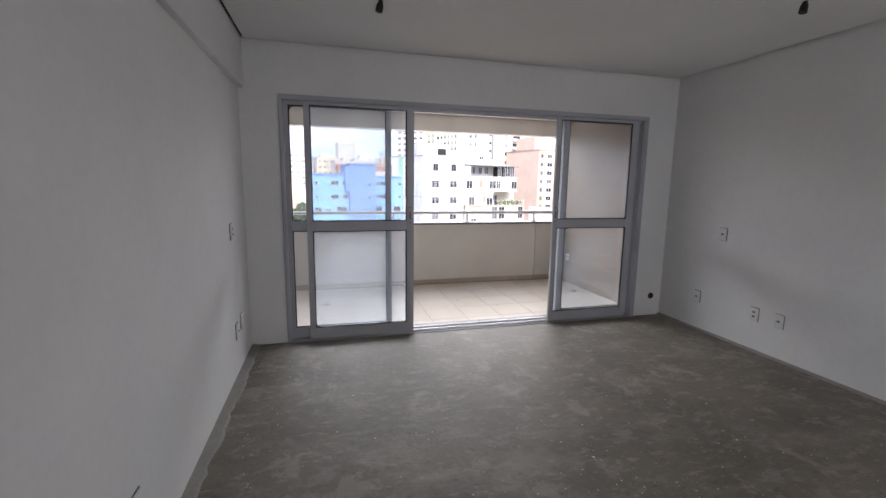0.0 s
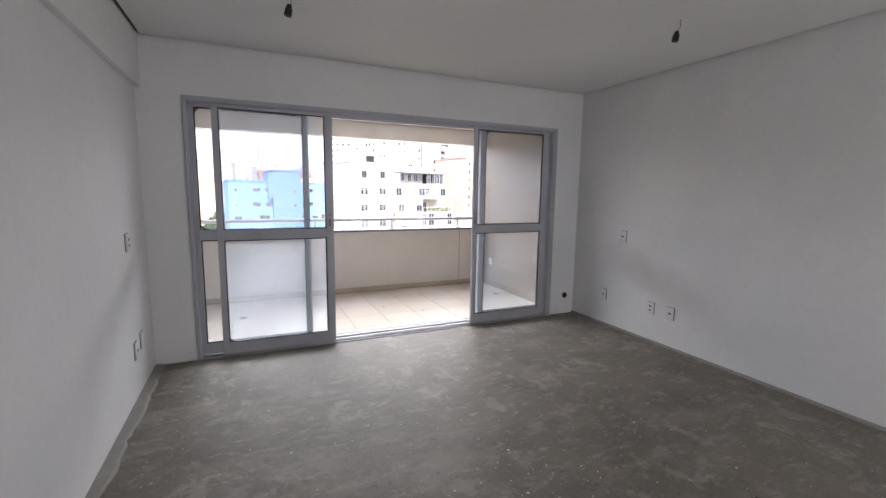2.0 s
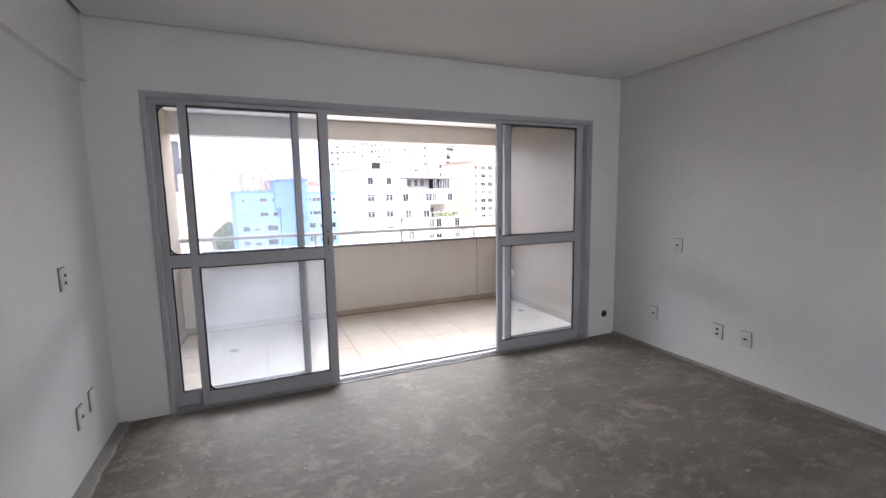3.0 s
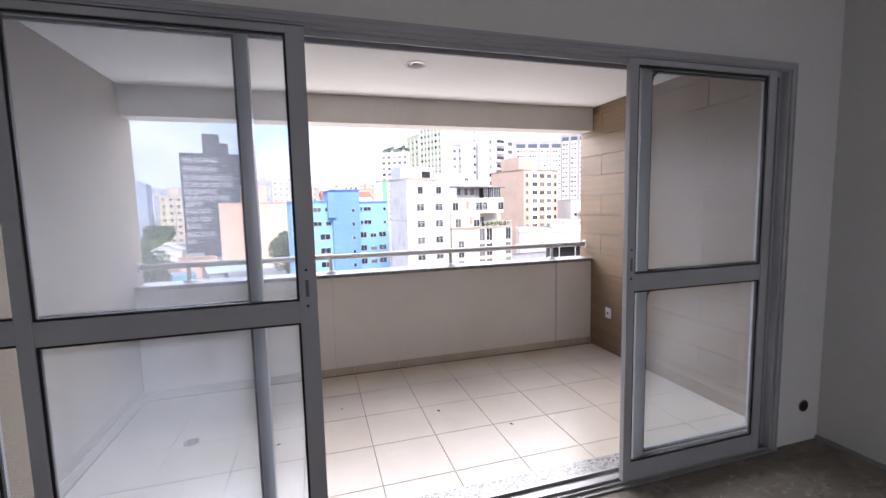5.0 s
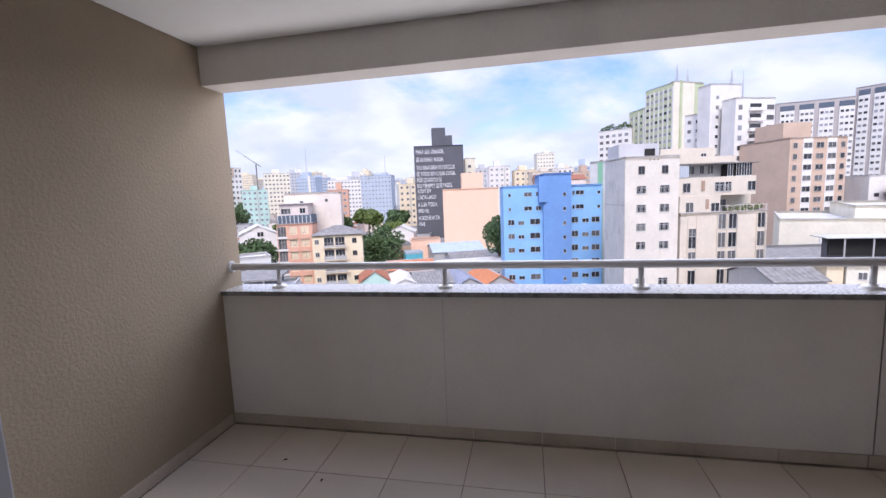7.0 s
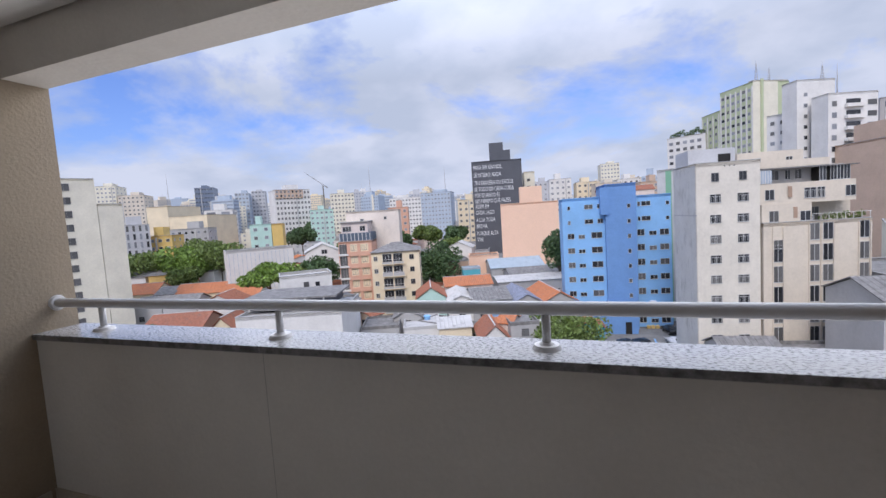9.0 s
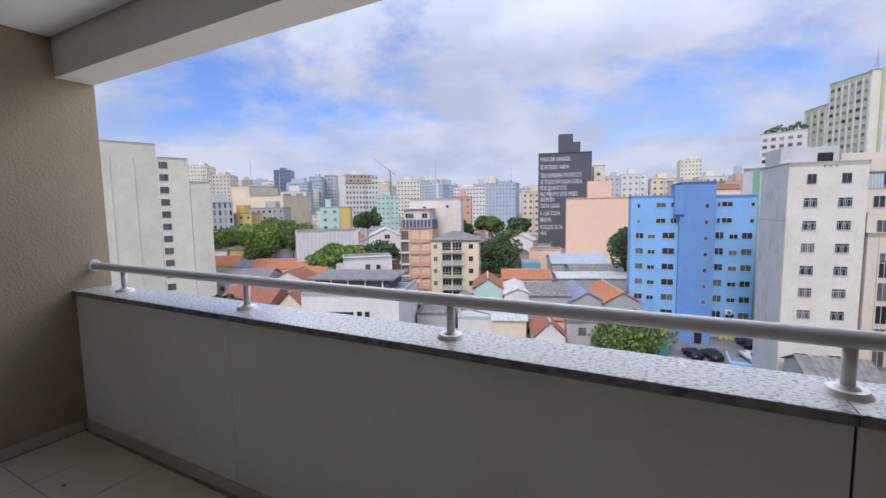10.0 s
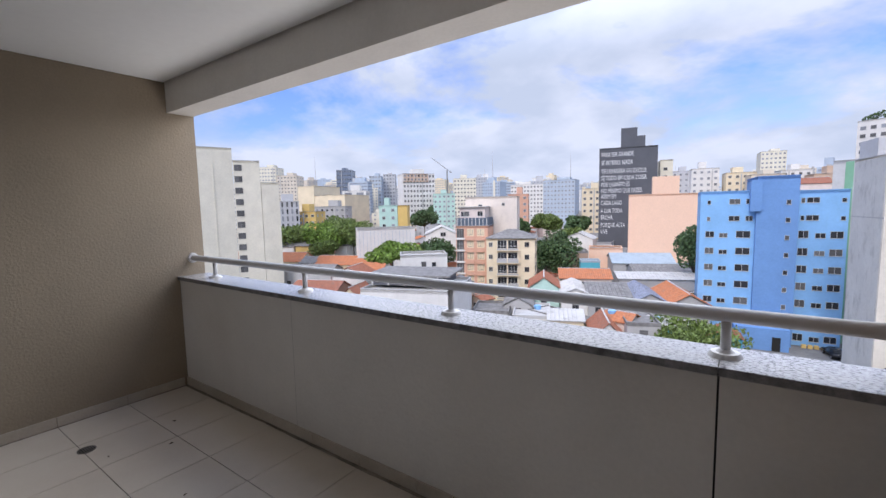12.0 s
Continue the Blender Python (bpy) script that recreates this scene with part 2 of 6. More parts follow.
PLANK = mat("wood_look_tile", (0.245, 0.165, 0.098), 0.5, color2=(0.185, 0.127, 0.078), scale=2.2, fine=30, amount=0.5, stretch=(1, 0.5, 9), bump=0.3,
            bump_scale=14, vary=0.07, coords="World")
PLANK_GROUT = mat("pale_grout", (0.52, 0.43, 0.32), 0.9, scale=8)
GRANITE = mat("grey_granite", (0.50, 0.49, 0.495), 0.24, color2=(0.12, 0.115, 0.12), scale=105, fine=280, amount=0.9, spread=(0.48, 0.60), stretch=(0.6, 1.2, 1), vary=0.03)
DIRT_SHADE = mat("dirt_with_shade", (0.12, 0.10, 0.08), 0.9, color2=(0.30, 0.26, 0.21), scale=5, fine=40, amount=0.5)
GRANITE_EDGE = mat("granite_edge", (0.10, 0.095, 0.095), 0.4, color2=(0.25, 0.24, 0.24), scale=30, fine=160, amount=0.6)
RAIL = mat("rail_paint", (0.62, 0.61, 0.60), 0.42, scale=2, fine=60, amount=0.15)
PLASTIC = mat("white_plastic", (0.78, 0.78, 0.78), 0.35, scale=3, amount=0.05)
# Near-black for wire and smear, and for shade painted into holes and openings.
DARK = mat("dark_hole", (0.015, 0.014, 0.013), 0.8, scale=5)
DULL_GREY = mat("dull_grey", (0.16, 0.16, 0.16), 0.8, scale=6)
BARK_SCRAP = mat("dry_leaf", (0.10, 0.07, 0.045), 0.9, scale=30)
STEEL = mat("drain_steel", (0.20, 0.19, 0.18), 0.45, metal=0.6, scale=20)


CITY_WALL = mat("facade_render", (0.62, 0.60, 0.56), 0.8, scale=0.4, fine=10, amount=0.2)


# ---- building blocks ----
def bm_box(bm, x0, y0, z0, x1, y1, z1):
    """Adds a box to a bmesh."""
    vs = [bm.verts.new(p) for p in ((x0, y0, z0), (x1, y0, z0), (x1, y1, z0), (x0, y1, z0), (x0, y0, z1), (x1, y0, z1), (x1, y1, z1), (x0, y1, z1))]
    for f in ((0, 3, 2, 1), (4, 5, 6, 7), (0, 1, 5, 4), (1, 2, 6, 5), (2, 3, 7, 6), (3, 0, 4, 7)):
        bm.faces.new([vs[i] for i in f])


def bm_prism(bm, pts, z0, z1):
    """Adds an upright prism over a counter-clockwise outline."""
    lo = [bm.verts.new((x, y, z0)) for x, y in pts]
    hi = [bm.verts.new((x, y, z1)) for x, y in pts]
    bm.faces.new(lo[::-1])
    bm.faces.new(hi)
    for i in range(len(pts)):
        j = (i + 1) % len(pts)
        bm.faces.new((lo[i], lo[j], hi[j], hi[i]))


def bm_ring(outer, inner, z0, z1):
    """A flat rectangular ring, joined up."""
    bm = bmesh.new()
    loops = []
    for x0, y0, x1, y1 in (outer, inner):
        for z in (z0, z1):
            loops.append([bm.verts.new((x, y, z)) for x, y in ((x0, y0), (x1, y0), (x1, y1), (x0, y1))])
    ol, oh, il, ih = loops
    for i in range(4):
        j = (i + 1) % 4
        bm.faces.new((ol[i], ol[j], oh[j], oh[i]))
        bm.faces.new((il[j], il[i], ih[i], ih[j]))
        bm.faces.new((oh[i], oh[j], ih[j], ih[i]))
        bm.faces.new((ol[j], ol[i], il[i], il[j]))
    return bm


def bm_tube(bm, a, b, r0, r1=None, n=16):
    """Adds a closed round bar from a to b."""
    a, b = Vector(a), Vector(b)
    m = Matrix.Translation((a + b) / 2) @ (b - a).to_track_quat("Z", "Y").to_matrix().to_4x4()
    bmesh.ops.create_cone(bm, cap_ends=True, segments=n, radius1=r0, radius2=r0 if r1 is None else r1, depth=(b - a).length, matrix=m)


def boxes(*bs, bevel=0.0):
    bm = bmesh.new()
    for b in bs:
        bm_box(bm, *b)
    if bevel:
        bmesh.ops.bevel(bm, geom=bm.edges[:], offset=bevel, segments=2, affect="EDGES", profile=0.6)
    return bm


def part(name, bm, material, parent=None, label="", smooth=False):
    me = bpy.data.meshes.new(name)
    bm.to_mesh(me)
    bm.free()
    for m in material if isinstance(material, (list, tuple)) else (material,):
        me.materials.append(m)
    if smooth:
        for p in me.polygons:
            p.use_smooth = True
    ob = new(name, me)
    if parent:
        ob.parent = parent
    if label:
        tagged(ob, label=label)
    return ob


def piece(name, me, m, parent):
    ob = new(name, me)
    ob.matrix_basis = m
    ob.parent = parent
    return ob


def structure(name, bm, material, label, category):
    return tagged(part(name, bm, material), label, category, kind="structure")


def thing(name, loc, label, category, group=""):
    ob = new(name)
    ob.location = loc
    ob.empty_display_size = 0.1
    return tagged(ob, label, category, group)


# ---- the room ----
W, BACK, CH = 4.415, -6.6, 2.63
structure("floor", boxes((-0.15, BACK - 0.15, -0.15, W + 0.15, 0.0, 0.0)), SCREED, "bare grey screed floor, smeared and unfinished", "floor")
structure("wall_west", boxes((-0.15, BACK, 0.0, 0.0, 0.15, 2.8)), WALL, "white skim-coated plaster wall beside the balcony door", "wall")
structure("wall_beam", boxes((0.0, BACK, 2.245, 0.042, 0.0, 2.8), bevel=0.004), WALL, "shallow white plastered beam along the top of a wall", "beam")
structure("wall_east", boxes((W, BACK, 0.0, W + 0.15, 0.15, 2.8)), WALL, "white skim-coated plaster wall with sockets", "wall")
# Unseen back wall; its opening is made up to hold the fill lamp.
structure("wall_south", boxes((-0.15, BACK - 0.15, 0.0, 2.9, BACK, 2.8), (4.1, BACK - 0.15, 0.0, W + 0.15, BACK, 2.8), (2.9, BACK - 0.15, 0.0, 4.1, BACK, 0.9), (2.9, BACK - 0.15, 2.3, 4.1, BACK, 2.8)), WALL, "unseen plain white wall with an opening for the fill lamp", "wall")
DX0, DX1, DZ = 0.325, 4.03, 2.19
structure("wall_north", boxes((0.0, 0.0, -0.1, DX0, 0.15, 2.8), (DX1, 0.0, -0.1, W, 0.15, 2.8), (DX0, 0.0, DZ, DX1, 0.15, 2.8)), WALL,
          "white plaster wall around the balcony door", "wall")
structure("ceiling", boxes((0.068, BACK + 0.026, CH, W - 0.028, -0.028, CH + 0.02)), CEIL, "flat white gypsum ceiling with a shadow gap at the walls", "ceiling")
# Black cap over the panel; the gap's shade is put into its colour.
structure("gap_shade_cap", boxes((0.043, BACK + 0.001, CH + 0.022, W - 0.001, -0.001, CH + 0.034)), RUBBER, "black cap painted as the shade in the ceiling edge gap", "ceiling trim")
structure("ceiling_slab", boxes((-0.15, BACK - 0.15, 2.8, W + 0.15, 0.15, 2.95)), GROUT, "slab above the gypsum ceiling", "ceiling")


# Unseen building masses around the flat, added to block sun and cast its shadow.
structure("facade_above", boxes((-14, BACK - 6, 2.96, 18, 2.30, 26)), CITY_WALL, "unseen plain mass above the flat, added to block the sun", "facade")
structure("facade_below", boxes((-14, BACK - 6, -22.5, 18, 2.30, -0.26)), CITY_WALL, "plain storeys of the same building below", "facade")
structure("facade_side", boxes((-14, 0.0, -0.25, -0.11, 2.30, 2.95), (4.6, 0.0, -0.25, 18, 2.30, 2.95)), CITY_WALL, "unseen plain mass beside the balcony, added to block light", "facade")


# ---- the balcony ----
BX0, BX1, PY, PO, BF, BC = 0.119, 4.288, 2.102, 2.30, -0.02, 2.452
structure("balcony_floor", boxes((-0.1, 0.0, -0.25, BX1 + 0.2, PO, BF - 0.006)), GROUT, "grouted bed under the balcony tiles", "floor")
structure("balcony_wall_west", boxes((-0.1, 0.15, BF - 0.006, BX0, PO + 0.006, 2.8)), STUCCO, "brown-beige stucco side wall of the balcony", "wall")
structure("balcony_wall_east", boxes((BX1 + 0.008, 0.15, BF - 0.006, BX1 + 0.25, PO + 0.006, 2.8)), PLANK_GROUT, "side wall of the balcony behind its wood-look tiles", "wall")
structure("balcony_slab", boxes((-0.1, 0.151, 2.6, BX1 + 0.25, PO - 0.001, 2.955)), CITY_WALL, "slab over the balcony", "ceiling")
structure("balcony_ceiling", boxes((BX0 + 0.010, 0.16, BC, BX1 - 0.010, PY - 0.012, BC + 0.02)), BALCONY_CEIL, "smooth white balcony ceiling", "ceiling")
structure("balcony_beam", boxes((BX0, PY, 2.221, BX1, PO, 2.599)), PARAPET, "off-white painted concrete beam over the parapet", "beam")
structure("parapet", boxes((BX0, PY, BF - 0.1, 3.864, PO, 0.874), (3.871, PY, BF - 0.1, BX1, PO, 0.874)),
          PARAPET, "off-white rendered solid balcony parapet with a dark joint", "parapet")


# ---- the sliding door ----
def leaf(x0, x1, y, stile_l, stile_r, label, th=0.032, glazing=None):
    """A glazed aluminium sliding leaf with a middle rail, two panes and black gaskets."""
    ob = thing("sliding_door_leaf", (x0, y, 0.0), label, "sliding door", "leaves of the balcony sliding door")
    w = x1 - x0
    z0, z1, zm0, zm1, zt = 0.022, 2.168, 1.034, 1.121, 2.140
    part("stile", boxes((0, 0, z0, stile_l, th, z1), bevel=0.003), ALU, ob)
    part("stile", boxes((w - stile_r, 0, z0, w, th, z1), bevel=0.003), ALU, ob)
    part("bottom_rail", boxes((stile_l, 0.001, z0, w - stile_r, th - 0.001, 0.118), bevel=0.002), ALU, ob)
    part("middle_rail", boxes((stile_l, 0.001, zm0, w - stile_r, th - 0.001, zm1), bevel=0.002), ALU, ob)
    part("top_rail", boxes((stile_l, 0.001, zt, w - stile_r, th - 0.001, z1), bevel=0.002), ALU, ob)
    for a, b in ((0.118, zm0), (zm1, zt)):
        part("pane", boxes((stile_l, 0.013, a, w - stile_r, 0.017, b)), glazing or GLASS, ob, "clear dusty glass pane").visible_shadow = False
        g, e = 0.009, 0.0005
        x_a, x_b = stile_l + e, w - stile_r - e
        part("gasket", boxes((x_a, 0.007, a + e, x_b, 0.024, a + g), (x_a, 0.007, b - g, x_b, 0.024, b - e), (x_a, 0.007, a + g, x_a + g, 0.024, b - g),
                             (x_b - g, 0.007, a + g, x_b, 0.024, b - g)), RUBBER, ob, "black rubber glazing gasket")
    return ob, w


def lock_on(ob, x):
    """The recessed pull and two screw holes in a stile."""
    bm = boxes((x - 0.012, -0.0015, 1.125, x + 0.012, 0.004, 1.215), bevel=0.003)
    part("flush_pull", bm, ALU, ob, "recessed grey finger pull")
    bm = boxes((x - 0.006, -0.0020, 1.138, x + 0.007, -0.0016, 1.205))
    part("pull_slot", bm, DULL_GREY, ob, "dull grey slot of the pull")
    for z in (1.245, 1.100):
        bm = bmesh.new()
        bm_tube(bm, (x, -0.0015, z), (x, 0.002, z), 0.0055, n=12)
        part("screw_hole", bm, DARK, ob)


l1, lw = leaf(0.510, 1.491, -0.004, 0.050, 0.068, "grey aluminium glazed sliding leaf parked before a fixed one", glazing=GLASS_DUST_HAZE)
lock_on(l1, lw - 0.038)
l2, lw = leaf(0.345, 1.284, 0.050, 0.036, 0.046, "grey aluminium glazed sliding leaf with a narrow meeting stile", 0.056)
l3, lw = leaf(2.974, 3.924, -0.004, 0.046, 0.054, "grey aluminium glazed sliding leaf drawn aside by the wall")
lock_on(l3, 0.024)
l4, lw = leaf(3.082, 4.002, 0.050, 0.066, 0.048, "grey aluminium glazed sliding leaf behind the room-side one", 0.056)


def loose_gasket(ob, x, z, right, up):
    """A rounded corner where the black gasket has sprung from its groove. right, up: the way from the corner into the pane."""
    bm = bmesh.new()
    rows = []
    for i in range(9):
        a = math.pi / 2 * i / 8
        rows.append([bm.verts.new((x + right * (0.062 - r * math.sin(a)), y, z + up * (0.062 - r * math.cos(a)))) for y in (0.004, 0.011) for r in (0.064, 0.052)])
    for p, q in zip(rows, rows[1:]):
        for i, j in ((0, 1), (1, 3), (3, 2), (2, 0)):
            bm.faces.new((p[i], p[j], q[j], q[i]))
    bmesh.ops.recalc_face_normals(bm, faces=bm.faces[:])
    part("gasket_corner", bm, RUBBER, ob, "black gasket sprung loose in a rounded corner")


loose_gasket(l1, 0.050, 0.118, 1, 1)
loose_gasket(l2, 0.036, 2.140, 1, -1)
loose_gasket(l2, 0.036, 1.121, 1, 1)
loose_gasket(l4, 0.066, 1.034, 1, -1)
loose_gasket(l4, 0.066, 2.140, 1, -1)

frame_ob = thing("door_1", (0, 0, 0), "grey aluminium balcony door frame with three tracks", "door frame")
frame_ob["kind"] = "structure"
part("architrave", boxes((0.309, -0.018, 0.0, 0.336, -0.006, 2.214), (4.018, -0.018, 0.0, 4.056, -0.006, 2.214), (0.336, -0.018, 2.178, 4.018, -0.006, 2.214), (0.318, -0.024, 0.0, 0.325, -0.0185, 2.205), (4.038, -0.024, 0.0, 4.046, -0.0185, 2.205), (0.326, -0.024, 2.196, 4.037, -0.0185, 2.204), bevel=0.002), ALU, frame_ob)
part("head_track", boxes((0.327, -0.006, 2.172, 4.028, 0.12, 2.188), (0.343, 0.034, 2.150, 4.01, 0.045, 2.172), (0.343, 0.108, 2.150, 4.006, 0.12, 2.172)), ALU, frame_ob)
part("jamb", boxes((0.327, -0.006, 0.0, 0.341, 0.12, 2.172), (0.341, 0.034, 0.02, 0.352, 0.045, 2.150), (0.341, 0.108, 0.02, 0.352, 0.12, 2.15)), ALU, frame_ob)
part("jamb", boxes((4.006, -0.006, 0.0, 4.028, 0.12, 2.172), (3.995, 0.034, 0.02, 4.006, 0.045, 2.150), (3.995, 0.108, 0.02, 4.006, 0.12, 2.15)), ALU, frame_ob)
part("sill_track", boxes((0.30, -0.026, 0.0, 4.05, 0.12, 0.008), (0.341, 0.0, 0.008, 4.006, 0.004, 0.020), (0.341, 0.034, 0.008, 4.006, 0.038, 0.020),
                         (0.341, 0.108, 0.008, 4.006, 0.12, 0.022)), ALU_DARK, frame_ob, "worn aluminium floor track")
structure("sill", boxes((0.327, 0.124, -0.02, 4.028, 0.252, 0.004), bevel=0.003), GRANITE, "grey speckled granite door sill", "sill")

part("joint", boxes((1.6163, PY - 0.0004, BF, 1.6178, PY + 0.004, 0.874)), MORTAR, scene.objects["parapet"], "faint filled joint")
part("joint", boxes((3.8642, PY + 0.006, BF - 0.1, 3.8708, PO - 0.01, 0.8735)), DARK, scene.objects["parapet"], "dark open movement joint")

# ---- balcony fittings ----
coping = [(BX0 + 0.001, 1.616), (1.618, 3.866), (3.868, BX1 - 0.001)]
par = structure("parapet_coping", boxes((BX0 + 0.001, PY - 0.018, 0.8745, BX1 - 0.001, PY - 0.0175, 0.875)), GRANITE_EDGE, "grey granite coping slabs on the parapet", "coping")
for a, b in coping:
    part("slab", boxes((a, PY - 0.018, 0.8755, b, PO + 0.03, 0.905), bevel=0.002), GRANITE, par)
    part("slab_edge", boxes((a + 0.001, PY - 0.0195, 0.877, b - 0.001, PY - 0.0185, 0.903)), GRANITE_EDGE, par, "rough dark slab edge")

rail = thing("handrail", (2.20, 2.216, 0.905), "round off-white metal handrail above the granite coping", "handrail")
bm = bmesh.new()
bm_tube(bm, (BX0 - 2.20, 0, 0.142), (BX1 - 2.20, 0, 0.142), 0.0245, n=24)
part("tube", bm, RAIL, rail, smooth=True)
for x, d in ((BX0 - 2.20, 1), (BX1 - 2.20, -1)):
    bm = bmesh.new()
    bm_tube(bm, (x, 0, 0.142), (x + d * 0.014, 0, 0.142), 0.043, 0.036, n=24)
    part("end_flange", bm, RAIL, rail)
for x in (0.476, 1.617, 2.756, 3.880):
    bm = bmesh.new()
    bm_tube(bm, (x - 2.20, 0, 0.012), (x - 2.20, 0, 0.122), 0.0155, n=16)
    part("post", bm, RAIL, rail, smooth=True)
    bm = bmesh.new()
    bm_tube(bm, (x - 2.20, 0, 0.0), (x - 2.20, 0, 0.015), 0.052, 0.043, n=24)
    bm_tube(bm, (x - 2.20, 0, 0.015), (x - 2.20, 0, 0.024), 0.028, 0.018, n=20)
    part("base_flange", bm, RAIL, rail)


def plate(x, y, z, turn, holes, label, w=0.075, h=0.118):
    """A white cover plate with rounded edges; turn: degrees of its outward side about z from -y."""
    ob = thing("socket_plate", (x, y, z), label, "socket", "socket plates on the walls")
    ob.rotation_euler = (0, 0, radians(turn))
    # Grey rim slightly larger than the cover paints in the plate's edge shadow.
    part("shadow_rim", boxes((-w / 2 - 0.003, -0.003, -h / 2 - 0.003, w / 2 + 0.003, 0.0, h / 2 + 0.003)), DULL_GREY, ob, "thin grey rim painted as the shadow line behind the plate")
    part("cover", boxes((-w / 2, -0.013, -h / 2, w / 2, -0.0032, h / 2), bevel=0.004), PLASTIC, ob)
    for k in range(holes):
        zz = (k - (holes - 1) / 2) * 0.040
        part("outlet_module", boxes((-0.018, -0.0155, zz - 0.014, 0.018, -0.0132, zz + 0.014), bevel=0.001), PLASTIC, ob, "white outlet insert")
        part("outlet_opening", boxes((-0.012, -0.0168, zz - 0.007, 0.012, -0.0157, zz + 0.007)), DARK, ob, "dark outlet opening")
    return ob


plate(W, -0.739, 1.028, -90, 1, "white wall plate with one dark opening, set at switch height")
plate(W, -0.514, 0.351, -90, 1, "white low wall plate with one opening near the corner")
plate(W, -1.144, 0.347, -90, 2, "white low wall plate with two openings")
plate(W, -1.366, 0.347, -90, 1, "white low wall plate with one opening beside a double one")
plate(0.0, -0.594, 1.104, 90, 2, "white double wall plate at switch height near the door wall")
plate(0.0, -0.595, 0.342, 90, 1, "white low wall plate by the corner of the room")
plate(0.0, -0.411, 0.360, 90, 0, "blank white low wall plate by the balcony wall")
plate(0.0, -2.405, 0.30, 90, 1, "white low wall plate half-way along the bare wall")
plate(BX1, 1.802, 0.378, -90, 1, "white balcony socket plate on wood-look tiles", 0.082, 0.105)

pipe = thing("drain_stub", (4.281, 0.0, 0.229), "round dark pipe hole in white plaster", "pipe")
bm = bmesh.new()
bm_tube(bm, (0, -0.006, 0), (0, 0.0, 0), 0.036, n=24)
part("collar", bm, GROUT, pipe)
bm = bmesh.new()
bm_tube(bm, (0, -0.0075, 0), (0, -0.0062, 0), 0.031, n=24)
part("bore", bm, DARK, pipe)


def lamp_holder(x, y, z_top, drop, lean):
    """A bare black lamp holder hanging from two thin wires out of the ceiling."""
    ob = thing("lamp_holder", (x, y, z_top), "black bulb-less lamp holder hanging on thin wires", "lamp holder", "lamp holders of the ceiling")
    end = Vector((lean, 0.01, -drop))
    for s in (-1, 1):
        bm = bmesh.new()
        a, m_, b = Vector((0.004 * s, 0, 0)), Vector((0.012 * s + lean * 0.4, 0, -drop * 0.5)), end + Vector((0.008 * s, 0, 0))
        bm_tube(bm, a, m_, 0.0018, n=6)
        bm_tube(bm, m_, b, 0.0018, n=6)
        part("wire", bm, DARK if s > 0 else PLASTIC, ob)
    bm = bmesh.new()
    bm_tube(bm, end, end + Vector((-0.004, 0, -0.022)), 0.013, 0.017, n=16)
    bm_tube(bm, end + Vector((-0.004, 0, -0.022)), end + Vector((-0.012, 0, -0.062)), 0.020, 0.022, n=16)
    part("socket_body", bm, RUBBER, ob)
    return ob


lamp_holder(3.432, -1.988, CH, 0.075, -0.012)
lamp_holder(1.03, -1.30, CH, 0.085, 0.004)

spot = thing("downlight", (2.212, 1.185, BC), "round unlit recessed downlight with white rim and metal reflector", "downlight")
bm = bmesh.new()
for i in range(32):
    a0, a1 = 2 * math.pi * i / 32, 2 * math.pi * (i + 1) / 32
    ring = [(r * math.cos(a), r * math.sin(a), z) for a in (a0, a1) for r, z in ((0.083, 0.0), (0.083, -0.004), (0.068, -0.008), (0.060, 0.0))]
    v = [bm.verts.new(p) for p in ring]
    for k in range(3):
        bm.faces.new((v[k], v[k + 1], v[k + 5], v[k + 4]))
part("rim", bm, PLASTIC, spot)
bm = bmesh.new()
bm_tube(bm, (0, 0, -0.001), (0, 0, -0.0045), 0.0595, 0.046, n=24)
part("reflector", bm, mat("brushed_reflector", (0.6, 0.6, 0.6), 0.25, metal=0.9, scale=4), spot)
bm = bmesh.new()
bm_tube(bm, (-0.03, 0, -0.005), (0.03, 0, -0.005), 0.012, n=12)
part("lamp_glass", bm, PLASTIC, spot)


def floor_drain(x, y):
    ob = thing("floor_drain", (x, y, BF), "small round metal floor drain set in beige tiles", "floor drain", "floor drains of the balcony")
    bm = bmesh.new()
    bm_tube(bm, (0, 0, 0.0), (0, 0, 0.003), 0.048, n=24)
    part("grate", bm, STEEL, ob)
    for k in range(-3, 4):
        hw = math.sqrt(0.040 ** 2 - (k * 0.0115) ** 2)
        part("slot", boxes((-hw, k * 0.0115 - 0.0025, 0.0032, hw, k * 0.0115 + 0.0025, 0.0038)), DARK, ob)
    return ob


floor_drain(0.650, 1.272)
floor_drain(4.076, 1.260)

